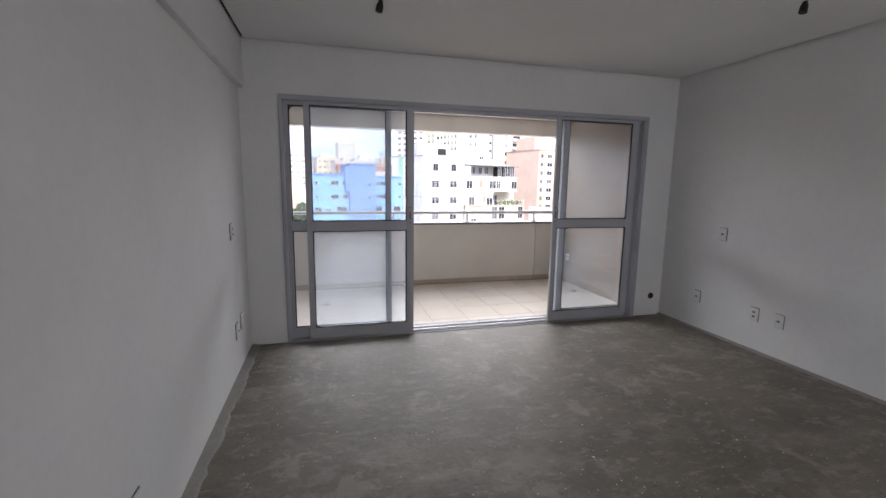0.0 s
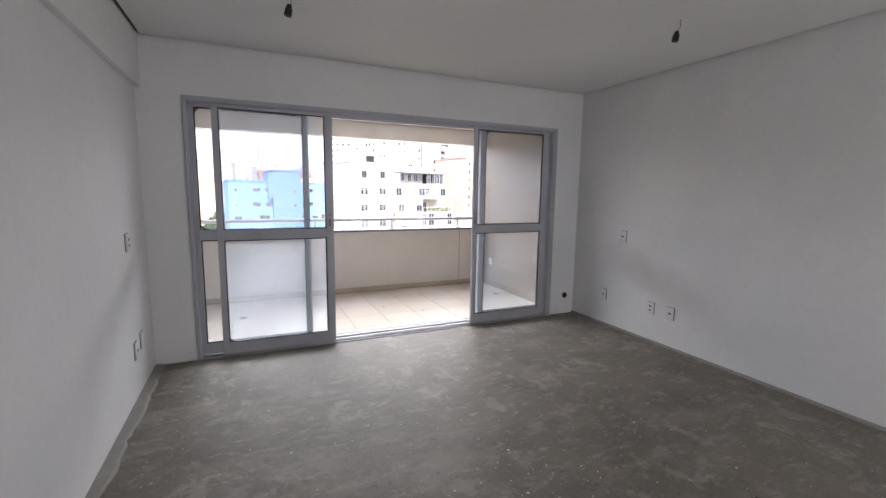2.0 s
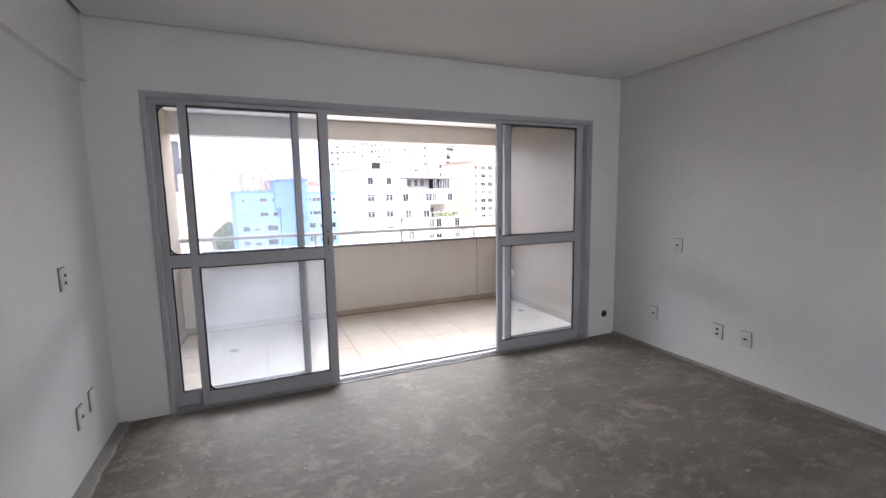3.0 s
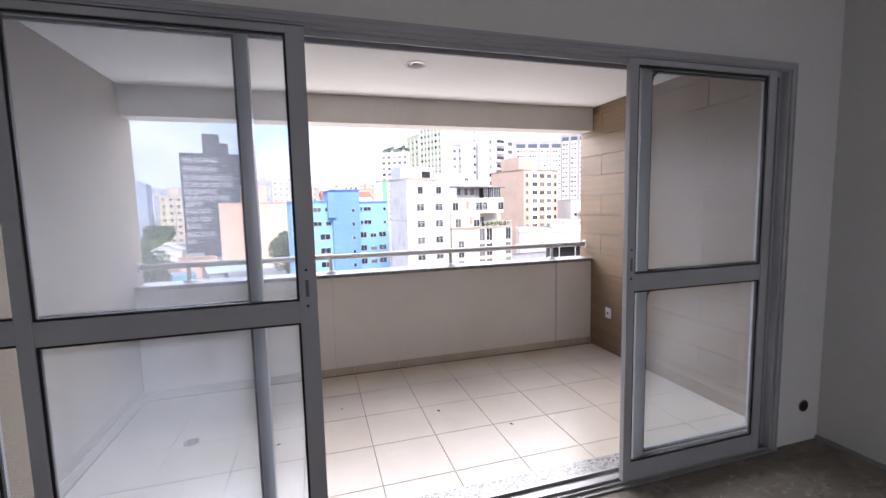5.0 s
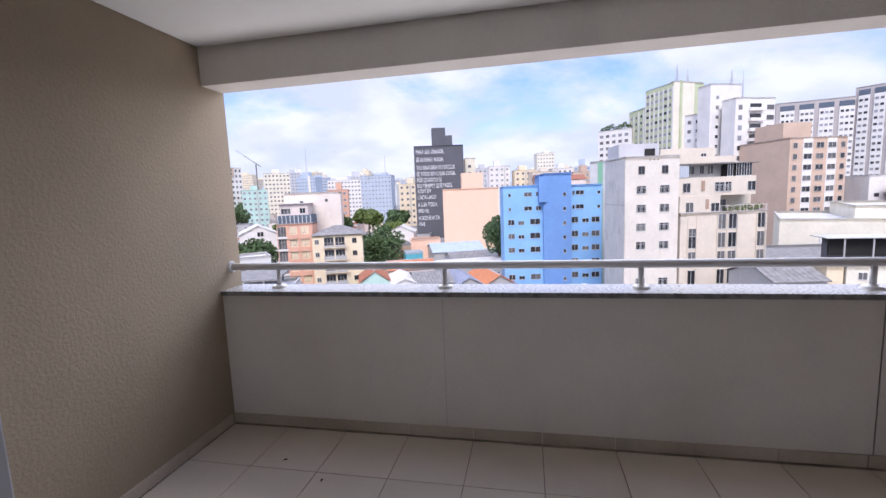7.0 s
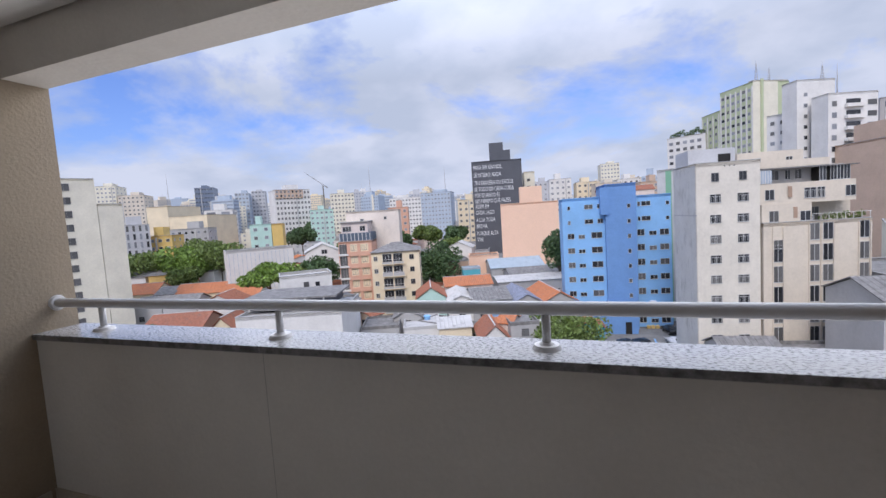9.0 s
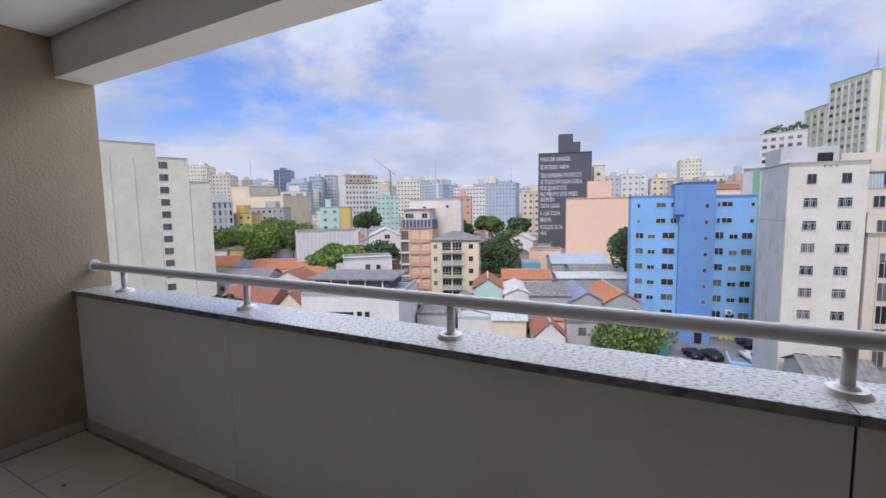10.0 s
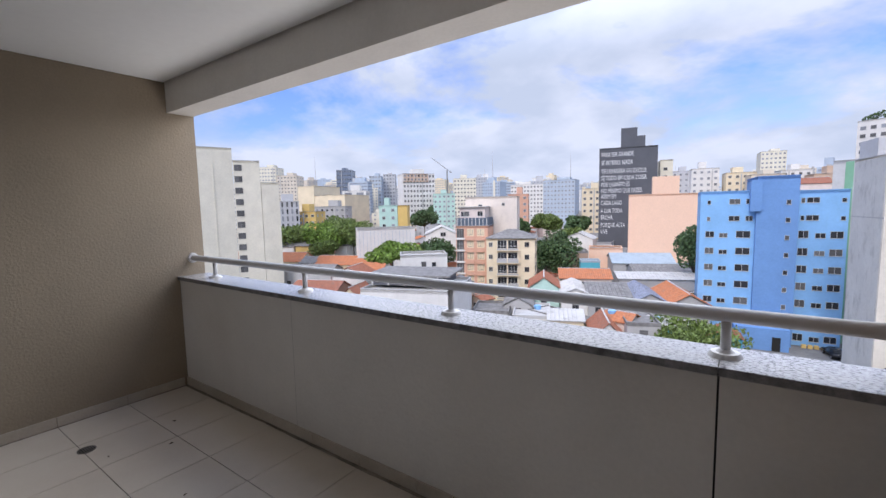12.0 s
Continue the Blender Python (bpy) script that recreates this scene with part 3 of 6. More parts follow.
# ---- a few dry leaf scraps on the balcony tiles ----
for k, (x, y) in enumerate(((0.86, 1.32), (1.02, 1.60), (1.20, 1.05), (1.62, 1.42), (0.72, 1.74), (2.30, 1.15), (3.05, 1.72), (2.72, 0.80))):
    scrap = thing("leaf_scrap", (x, y, BF), "curled brown scrap of dry leaf on beige tiles", "debris", "leaf scraps on the balcony")
    scrap.rotation_euler = (0, 0, 1.7 * k)
    bm = bmesh.new()
    q = 0.012 + 0.003 * (k % 3)
    rib = [bm.verts.new((q * (i - 2) / 2, 0.0, 0.001)) for i in range(5)]
    rim = [[bm.verts.new((q * (i - 2) / 2, sd * q * 0.45 * math.sin(math.pi * i / 4), 0.002 + 0.004 * math.sin(math.pi * i / 4))) for i in (1, 2, 3)] for sd in (-1, 1)]
    for r_ in rim:
        line = [rib[0], *r_, rib[4]]
        for i in range(4):
            corners = [rib[i], rib[i + 1], line[i + 1], line[i]]
            bm.faces.new(list(dict.fromkeys(corners)))
    bmesh.ops.solidify(bm, geom=bm.faces[:], thickness=0.0008)
    part("blade", bm, BARK_SCRAP, scrap)

# ---- loose crumbs and rough edges of the screed ----
rng = np.random.default_rng(5)
bm = bmesh.new()
for i in range(620):
    if i < 220:
        x, y = rng.normal(2.0, 0.5), rng.normal(-2.6, 0.45)
    elif i < 330:
        x, y = rng.uniform(0.04, 0.4), rng.uniform(-4.5, -0.1)
    else:
        x, y = rng.uniform(0.1, 4.3), rng.uniform(-5.0, -0.1)
    if not (0.02 < x < W - 0.02 and -6 < y < -0.04):
        continue
    r = float(rng.uniform(0.0014, 0.0045)) * (1.8 if rng.random() < 0.06 else 1)
    m = Matrix.Translation((x, y, r * 0.35)) @ Euler((0, 0, float(rng.uniform(0, 6)))).to_matrix().to_4x4() @ Matrix.Diagonal((r * 1.5, r, r * 0.5, 1))
    vs = [bm.verts.new(m @ Vector(p)) for p in ((1, 0, 0), (0, 1, 0), (-1, 0, 0), (0, -1, 0), (0.1, 0, 1))]
    for k in range(4):
        bm.faces.new((vs[k], vs[(k + 1) % 4], vs[4]))
tagged(part("plaster_crumbs", bm, mat("crumb_white", (0.72, 0.71, 0.68), 0.9, scale=5)), "white plaster crumbs strewn over the screed", "debris", kind="stuff")
chip = thing("mortar_chip", (2.93, -3.01, 0.0), "dark ring-shaped smear of mortar on the screed", "debris")
bm = bmesh.new()
for i in range(14):
    a = 2 * math.pi * i / 14
    r = 0.055 + 0.012 * math.sin(3 * a)
    bmesh.ops.create_icosphere(bm, subdivisions=1, radius=0.012 + 0.004 * math.sin(5 * a), matrix=Matrix.Translation((r * math.cos(a), 0.7 * r * math.sin(a), 0.001)) @ Matrix.Diagonal((1, 1, 0.3, 1)))
part("smear", bm, DARK, chip)


def ragged_strip(name, x0, y0, x1, y1, width, height, seed, label, material=None):
    """A mortar fillet along the foot of a wall, with an uneven free edge. The wall is on its left."""
    r = np.random.default_rng(seed)
    d = Vector((x1 - x0, y1 - y0, 0))
    length = d.length
    d.normalize()
    nrm = Vector((d.y, -d.x, 0))
    bm = bmesh.new()
    prev = None
    steps = int(length / 0.06)
    for i in range(steps + 1):
        p = Vector((x0, y0, 0)) + d * (length * i / steps)
        wv = width * (1 + 0.35 * noise.noise(Vector((i * 0.13, seed, 0))) + 0.15 * float(r.uniform(-1, 1)))
        row = [bm.verts.new(p + Vector((0, 0, height))), bm.verts.new(p + nrm * wv * 0.8 + Vector((0, 0, height * 0.75))), bm.verts.new(p + nrm * wv + Vector((0, 0, 0.0005)))]
        if prev:
            for k in range(2):
                bm.faces.new((prev[k], prev[k + 1], row[k + 1], row[k]))
        prev = row
    return structure(name, bm, material or MORTAR, label, "floor edge")


ragged_strip("mortar_edge", 0.001, BACK, 0.001, -0.002, 0.075, 0.010, 3, "pale ragged mortar strip along the wall foot")
ragged_strip("mortar_edge", W - 0.001, -0.002, W - 0.001, BACK, 0.018, 0.022, 4, "thin pale mortar edge along the wall foot")
# Ragged dark strips: dirt, with the contact shade of the skirting painted in.
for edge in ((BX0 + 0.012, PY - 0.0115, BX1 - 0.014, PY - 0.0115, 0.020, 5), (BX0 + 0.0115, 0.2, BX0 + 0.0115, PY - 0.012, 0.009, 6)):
    ragged_strip("dirt_shade_line", edge[0], edge[1], edge[2], edge[3], edge[4], 0.003, edge[5], "dark dirt and painted-in shade along the foot of the skirting", DIRT_SHADE).location.z = BF + 0.0008


# ---- the city: ground and materials ----
G = -22.5
CITY = {}


def city_mat(key, color, rough=0.85, c2=0.88, grime=0.35, vary=0.0, scale=0.25, bump=0.0):
    CITY[key] = mat("render_" + key, color, rough, color2=tuple(c * c2 for c in color), scale=scale, fine=3.0, amount=0.25, grime=grime, vary=vary, bump=bump, bump_scale=6, coords="World")


for key, color, gr in (("white", (0.76, 0.74, 0.70), 0.3), ("cream", (0.80, 0.68, 0.48), 0.25), ("creamwhite", (0.80, 0.75, 0.61), 0.2), ("pinkw", (0.76, 0.65, 0.59), 0.4),
                       ("pink", (0.72, 0.42, 0.30), 0.2), ("dark", (0.105, 0.11, 0.125), 0.05), ("blue", (0.25, 0.50, 0.82), 0.10),
                       ("deepblue", (0.16, 0.32, 0.62), 0.10), ("greyw", (0.46, 0.45, 0.44), 0.7), ("concrete", (0.56, 0.56, 0.55), 0.8), ("stainedwhite", (0.62, 0.605, 0.57), 2.0), ("green", (0.22, 0.45, 0.30), 0.3),
                       ("beige", (0.70, 0.62, 0.51), 0.4), ("brown", (0.42, 0.29, 0.21), 0.3), ("tank", (0.78, 0.69, 0.60), 0.4), ("mint", (0.50, 0.70, 0.62), 0.25), ("teal", (0.10, 0.42, 0.50), 0.1),
                       ("yellow", (0.72, 0.50, 0.17), 0.3), ("orangebrown", (0.60, 0.44, 0.33), 0.25), ("palegrey", (0.55, 0.55, 0.56), 0.3), ("slabgrey", (0.46, 0.42, 0.40), 0.2),
                       ("olive", (0.52, 0.57, 0.36), 0.3), ("glassdark", (0.10, 0.13, 0.17), 0.0), ("bluegrey", (0.45, 0.52, 0.60), 0.2), ("warmwhite", (0.74, 0.69, 0.60), 0.5)):
    city_mat(key, color, grime=gr * 0.32)
city_mat("peach", (0.85, 0.57, 0.41), c2=0.97, grime=0.0)
city_mat("glassblue", (0.16, 0.20, 0.27), rough=0.35, grime=0.0)
city_mat("whiteroof", (0.55, 0.54, 0.52), grime=0.8)
city_mat("greyroof", (0.27, 0.26, 0.25), c2=0.55, grime=0.7, scale=1.5)
city_mat("slate", (0.30, 0.33, 0.42), c2=0.5, grime=0.5, scale=5)
city_mat("blueroof", (0.36, 0.43, 0.48), grime=0.4)
city_mat("orange", (0.56, 0.21, 0.095), c2=0.7, grime=0.6, scale=2.5)
city_mat("redtile", (0.38, 0.15, 0.09), c2=0.62, grime=0.6, scale=2.5)
WIN_WHITE = mat("window_paint_white", (0.62, 0.62, 0.60), 0.5, scale=2)
WIN_GREY = mat("window_paint_grey", (0.20, 0.20, 0.20), 0.5, scale=2)
PANE_DARK = mat("window_pane_dark", (0.022, 0.025, 0.03), 0.12, color2=(0.05, 0.05, 0.055), scale=0.9, vary=0.4)
# Paler pane for far blocks: distance haze put into its colour.
PANE_FAR = mat("window_pane_haze_tint", (0.30, 0.31, 0.33), 0.35, color2=(0.2, 0.21, 0.23), scale=1.2, vary=0.3)
PANE_GREY = mat("window_pane_curtained", (0.16, 0.155, 0.15), 0.35, color2=(0.09, 0.09, 0.09), scale=2.5, stretch=(6, 1, 1), vary=0.3)
SHUTTER = mat("roller_shutter", (0.40, 0.36, 0.30), 0.6, scale=2, stretch=(1, 1, 12))
ASPHALT = mat("street_asphalt", (0.10, 0.098, 0.095), 0.9, color2=(0.17, 0.165, 0.155), scale=0.05, fine=1.2, amount=0.5)
YARD = mat("parking_concrete", (0.24, 0.235, 0.22), 0.9, color2=(0.16, 0.155, 0.15), scale=0.4, fine=4, amount=0.5, grime=0.4)
structure("ground", boxes((-3600, -400, G - 1, 3600, 4200, G)), ASPHALT, "grey city ground between the buildings, reaching the horizon", "ground")
structure("yard", boxes((-2.0, 60.0, G + 0.004, 16.6, 89.0, G + 0.05)), YARD, "worn concrete parking yard behind the blue building", "parking yard")


def face_pose(face, length, s, z):
    if face == "F":
        return Matrix.Translation((s, 0, z))
    if face == "L":
        return Matrix.Translation((0, s, z)) @ Matrix.Rotation(radians(-90), 4, "Z")
    return Matrix.Translation((length, s, z)) @ Matrix.Rotation(radians(90), 4, "Z")


def building(name, label, category, p0, p1, top, deep, wall, roof="greyroof", base=G, rim=0.5, group=""):
    """A flat-roofed block. p0 and p1: the ends of its front, left and right as seen from the balcony; it reaches deep metres behind them."""
    dx, dy = p1[0] - p0[0], p1[1] - p0[1]
    length, h = math.hypot(dx, dy), top - base
    ob = thing(name, (p0[0], p0[1], base), label, category, group)
    ob.rotation_euler = (0, 0, math.atan2(dy, dx))
    t = min(0.2, deep * 0.3)
    bm = boxes((0, 0, 0, length, deep, h))
    bm.faces.ensure_lookup_table()
    top_face = bm.faces[1]
    bmesh.ops.inset_region(bm, faces=[top_face], thickness=t)
    for v in top_face.verts:
        v.co.z = h - rim
    part("wall", bm, CITY[wall], ob)
    part("roof", boxes((t, t, h - rim + 0.002, length - t, deep - t, h - rim + 0.06)), CITY[roof], ob)
    bm = bm_ring((-0.04, -0.04, length + 0.04, deep + 0.04), (t, t, length - t, deep - t), h + 0.001, h + 0.09)
    part("coping", bm, CITY[wall if wall in ("peach", "blue", "deepblue", "dark") else "greyw"], ob, "thin roof-edge coping")
    ob["span"] = length
    return ob


KIT = {}


def kit(w, h, n, bars, frame_mat, pane_mat):
    """The shared meshes of a window: its frame with mullions and sill, and one pane."""
    key = (round(w, 2), round(h, 2), n, bars, frame_mat.name, pane_mat.name)
    if key not in KIT:
        f = 0.035
        bm = bm_ring((-w / 2, 0, w / 2, h), (-w / 2 + f, f, w / 2 - f, h - f), 0, 0.07)
        bmesh.ops.rotate(bm, verts=bm.verts, matrix=Matrix.Rotation(radians(90), 3, "X"))
        bm_box(bm, -w / 2 - 0.03, -0.09, -0.04, w / 2 + 0.03, 0, -0.001)
        for k in range(1, n):
            x = -w / 2 + w * k / n
            bm_box(bm, x - 0.025, -0.06, f, x + 0.025, 0, h - f)
        if bars:
            bm_box(bm, -w / 2 + f, -0.062, h * 0.72, w / 2 - f, -0.001, h * 0.72 + 0.05)
            for k in range(n * bars):
                x = -w / 2 + w * (k + 0.5) / (n * bars)
                bm_box(bm, x - 0.016, -0.064, f, x + 0.016, -0.03, h * 0.72)
        me = bpy.data.meshes.new("window_frame")
        bm.to_mesh(me)
        bm.free()
        me.materials.append(frame_mat)
        pw = w / n
        bm = boxes((-pw / 2 + 0.028, -0.022, f * 0.9, pw / 2 - 0.028, -0.002, h - f * 0.9))
        pm = bpy.data.meshes.new("pane")
        bm.to_mesh(pm)
        bm.free()
        pm.materials.append(pane_mat)
        KIT[key] = (me, pm, pw)
    return KIT[key]


pick = random.Random(11)


def window(b, face, s, z, w=1.4, h=1.1, n=2, bars=0, frame=None, pane=None):
    """A window under a building: a frame mesh with its panes as children."""
    me, pm, pw = kit(w, h, n, bars, frame or WIN_WHITE, pane or (PANE_GREY if pick.random() < 0.35 else PANE_DARK))
    ob = piece("window", me, face_pose(face, b["span"], s, z), b)
    for k in range(n):
        piece("pane", pm, Matrix.Translation((-w / 2 + pw * (k + 0.5), 0, 0)), ob)
    return ob


FAR = {}


def far_window(b, face, s, z, w, h, frame=None, pane=None):
    """A window seen from afar: one small mesh with a rim and a dark or haze-paled pane."""
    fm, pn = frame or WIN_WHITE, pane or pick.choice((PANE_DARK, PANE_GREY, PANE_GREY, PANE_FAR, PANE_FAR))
    key = (round(w, 2), round(h, 2), fm.name, pn.name)
    if key not in FAR:
        bm = boxes((-w / 2, -0.06, 0, w / 2, 0, h))
        k = len(bm.faces)
        bm_box(bm, -w / 2 + 0.09, -0.10, 0.09, w / 2 - 0.09, -0.03, h - 0.09)
        bm.faces.ensure_lookup_table()
        for f in bm.faces[k:]:
            f.material_index = 1
        me = bpy.data.meshes.new("window")
        bm.to_mesh(me)
        bm.free()
        me.materials.append(fm)
        me.materials.append(pn)
        FAR[key] = me
    return piece("window", FAR[key], face_pose(face, b["span"], s, z), b)


def box_on(b, name, dims, m, label=""):
    return part(name, boxes(dims), m, b, label)


# ---- the white and beige block facing the balcony ----
wb = building("apartment_block", "white-rendered apartment block with barred windows and stained side wall", "apartment building", (16.0, 68.7), (23.9, 70.3), 6.3, 8, "warmwhite", "concrete")
wl = wb["span"]
for r in range(10):
    for u in (0.30, 0.735):
        z = 6.3 - G - 1.75 - 0.9 - 2.82 * r
        window(wb, "F", u * wl, z + (0.0 if r else 0.1), 0.95 if r == 0 else 1.45, 1.15, 2, 0 if r == 0 else 2, WIN_GREY if r == 0 else WIN_WHITE)
for s in (1.0, 1.6, 2.2):
    part("vent_hole", boxes((wl * 0.32 + s, -0.02, 28.2, wl * 0.32 + s + 0.16, 0, 28.34)), DARK, wb)
box_on(wb, "roof_house", (0.2, 3.0, 28.3, wl * 0.8, 7.6, 31.0), CITY["palegrey"], "pale grey tank room on the roof")
box_on(wb, "roof_house_opening", (wl * 0.52, 2.9, 28.9, wl * 0.72, 2.98, 30.2), DARK, "dark opening of the tank room")
box_on(wb, "string_course", (-0.04, -0.001, 21.6, -0.001, 8, 21.75), CITY["greyw"])
box_on(wb, "side_render", (-0.03, 0.3, 0.0, -0.002, 7.9, 28.6), CITY["stainedwhite"], "grey rain-stained render on the blind side")
sl = building("service_shaft", "narrow concrete shaft with a green painted strip beside the white block", "building", (14.4, 95.5), (17.3, 95.0), 7.6, 8, "concrete")
box_on(sl, "painted_strip", (1.5, -0.05, 0, 2.5, -0.002, 29.9), CITY["green"], "green painted strip")
for k in range(4):
    far_window(sl, "F", 0.8, 6 + 5.5 * k, 0.6, 0.8)

bb = building("beige_apartment_block", "beige stepped apartment block with paired windows and planted terrace", "apartment building", (24.2, 70.1), (37.2, 73.2), -2.4, 16, "beige")
bl = bb["span"]
for r in range(7):
    z = -2.4 - G - 2.05 - 2.82 * r
    for u, w_ in ((0.135, 1.25), (0.475, 1.25), (0.60, 1.25), (0.93, 1.2)):
        window(bb, "F", u * bl, z - 0.5 + (0 if u > 0.2 or r else -1.0), w_, 2.25 if (r or u > 0.2) else 1.2, 2, 0, WIN_WHITE)
for u in (0.085, 0.185, 0.425, 0.537, 0.655, 0.88, 0.985):
    box_on(bb, "pilaster", (u * bl - 0.07, -0.16, 0, u * bl + 0.07, -0.002, 19.6), CITY["beige"])
for k in range(8):
    z = 20.1
    box_on(bb, "terrace_rail_post", (bl * 0.46 + k * 1.0, 0.02, z + 0.092, bl * 0.46 + k * 1.0 + 0.05, 0.08, z + 0.9), CITY["white"])
box_on(bb, "terrace_rail", (bl * 0.46, 0.02, 21.01, bl, 0.08, 21.06), CITY["white"])
box_on(bb, "upper_storey", (0, 0.4, 19.61, bl * 0.47, 14, 22.6), CITY["beige"])
box_on(bb, "terrace_room", (bl * 0.47, 3.0, 19.61, bl * 0.97, 14, 22.6), CITY["beige"])
window(bb, "F", bl * 0.115, 20.2, 1.2, 1.5, 2, 0).location.y = 0.4
window(bb, "F", bl * 0.41, 20.2, 1.3, 1.3, 2, 0).location.y = 0.4
window(bb, "F", bl * 0.58, 20.0, 2.4, 1.9, 4, 0).location.y = 3.0
box_on(bb, "middle_storey", (-0.2, 0.5, 22.61, bl * 0.88, 14, 25.4), CITY["beige"])
for u, w_ in ((0.08, 1.2), (0.46, 1.5), (0.56, 1.0), (0.83, 1.25)):
    window(bb, "F", bl * u, 23.2, w_, 1.4, 2, 2 if 0.4 < u < 0.6 else 0).location.y = 0.5
box_on(bb, "penthouse", (0.1, 2.2, 25.41, bl * 0.86, 13, 27.6), CITY["greyw"])
for u, w_ in ((0.20, 1.2), (0.33, 0.7), (0.43, 0.9)):
    window(bb, "F", bl * u, 25.9, w_, 1.3, 2, 0, WIN_WHITE).location.y = 2.2
for u in (0.04, 0.58, 0.68, 0.74, 0.80):
    window(bb, "F", bl * u, 25.45, 0.9 if u < 0.1 else 0.8, 1.9, 2, 0, WIN_WHITE, PANE_DARK).location.y = 0.6
# Solid near-black box: the shade inside the veranda is painted, not cast.
box_on(bb, "veranda_shade", (bl * 0.555, 0.9, 25.45, bl * 0.68, 2.19, 27.25), DARK, "near-black box painted as the shade of the top veranda")
box_on(bb, "glazed_corner", (-0.15, 0.42, 25.45, bl * 0.10, 2.19, 27.25), CITY["bluegrey"], "glazed-in corner of the top veranda")
for k in range(5):
    box_on(bb, "glazing_bar", (-0.15 + k * 0.32, 0.36, 25.45, -0.09 + k * 0.32, 0.415, 27.25), CITY["white"])
for u, z_ in ((0.30, 20.6), (0.25, 23.4)):
    box_on(bb, "panel", (bl * u, 0.36, z_, bl * u + 0.5, 0.395, z_ + 1.5), CITY["brown"], "brown panel in the facade")
bm = boxes((0.0, 0.3, 27.3, bl * 0.9, 2.3, 27.42))
part("veranda_roof", bm, CITY["greyroof"], bb, "thin dark veranda roof")
box_on(bb, "parapet_band", (0, 2.0, 27.62, bl * 0.72, 2.2, 28.6), CITY["beige"])
box_on(bb, "tank_room", (-0.6, 5.0, 27.61, bl * 0.62, 12, 30.2), CITY["beige"])
for u in (0.05, 0.16, 0.48):
    window(bb, "F", bl * u, 28.6, 0.9, 0.7, 2, 0).location.y = 5.0
rngp = np.random.default_rng(8)


def leaf_cloud(bm, center, radius, count, size, rng_):
    """Scatters small leaf clumps through a ragged ellipsoid."""
    for _ in range(count):
        d = rng_.normal(size=3)
        d /= np.linalg.norm(d)
        r = rng_.uniform(0.55, 1.0) ** 0.6
        p = Vector((center[0] + d[0] * r * radius[0], center[1] + d[1] * r * radius[1], center[2] + d[2] * r * radius[2]))
        s = size * rng_.uniform(0.6, 1.4)
        e = Euler(tuple(rng_.uniform(0, 6.28, 3))).to_matrix()
        vs = [bm.verts.new(p + e @ Vector(q) * s) for q in ((-0.5, -0.3, 0), (0.1, -0.5, 0.12), (0.55, 0.05, -0.1), (0.0, 0.5, 0.1))]
        bm.faces.new(vs)


def leaf_mat(name, a, b):
    m = mat(name, a, 0.6, color2=b, scale=1.3, fine=5, amount=0.3)
    nt = m.node_tree
    geo = nt.nodes.new("ShaderNodeNewGeometry")
    hs = nt.nodes.new("ShaderNodeHueSaturation")
    mr = nt.nodes.new("ShaderNodeMapRange")
    mr.inputs["To Min"].default_value, mr.inputs["To Max"].default_value = 0.55, 1.5
    nt.links.new(geo.outputs["Random Per Island"], mr.inputs["Value"])
    b_ = nt.nodes["Principled BSDF"]
    nt.links.new(b_.inputs["Base Color"].links[0].from_socket, hs.inputs["Color"])
    nt.links.new(mr.outputs[0], hs.inputs["Value"])
    nt.links.new(hs.outputs[0], b_.inputs["Base Color"])
    return m


LEAF = leaf_mat("tree_leaves", (0.105, 0.155, 0.04), (0.16, 0.22, 0.05))
LEAF_DARK = leaf_mat("dark_tree_leaves", (0.06, 0.11, 0.038), (0.08, 0.135, 0.05))
LEAF_BRIGHT = leaf_mat("bright_tree_leaves", (0.19, 0.30, 0.045), (0.13, 0.21, 0.04))
BARK = mat("bark", (0.14, 0.11, 0.08), 0.9, scale=3, bump=0.4)
bm = bmesh.new()
for k in range(9):
    leaf_cloud(bm, (bl * 0.56 + k * 0.62, 0.45, 20.3 + 0.25 * (k % 3)), (0.45, 0.35, 0.45), 45, 0.22, rngp)
part("terrace_greenery", bm, LEAF, bb, "green potted plants along the terrace edge")

# ---- the blue building ----
GR = "sections of the blue apartment building"
b1 = building("blue_block", "light blue apartment block with rows of small windows", "apartment building", (-3.4, 87.4), (4.5, 88.4), 3.1, 12, "blue", group=GR)
b2 = building("blue_stair_tower", "deep blue stair tower between the light blue wings", "apartment building", (4.5, 87.4), (9.9, 88.1), 5.3, 12, "deepblue", group=GR)
b3 = building("blue_block", "light blue apartment wing with wide windows by the stair tower", "apartment building", (9.9, 90.2), (16.1, 91.0), 2.9, 12, "blue", group=GR)
for r in range(9):
    z = 3.15 - G - 2.2 - 2.83 * r
    if r < 2:
        for u, w_, h_ in ((0.16, 0.5, 0.7), (0.62, 1.55, 0.85), (0.88, 1.0, 0.85)):
            window(b1, "F", u * b1["span"], z, w_, h_, 1 if w_ < 0.8 else 2)
        for u, w_, h_ in ((0.10, 0.5, 0.8), (0.30, 1.6, 0.85), (0.90, 0.6, 0.65)):
            window(b3, "F", u * b3["span"], z, w_, h_, 1 if w_ < 0.8 else 2)
    else:
        for u, w_, h_ in ((0.19, 1.3, 1.05), (0.44, 1.2, 0.75), (0.79, 2.0, 1.15)):
            window(b1, "F", u * b1["span"], z, w_, h_, 2)
        for u, w_, h_ in ((0.14, 1.3, 1.2), (0.48, 1.3, 0.8), (0.80, 1.6, 1.1)):
            window(b3, "F", u * b3["span"], z, w_, h_, 2)
    window(b2, "F", 0.76 * b2["span"], z - 0.2, 0.6, 0.75, 1)
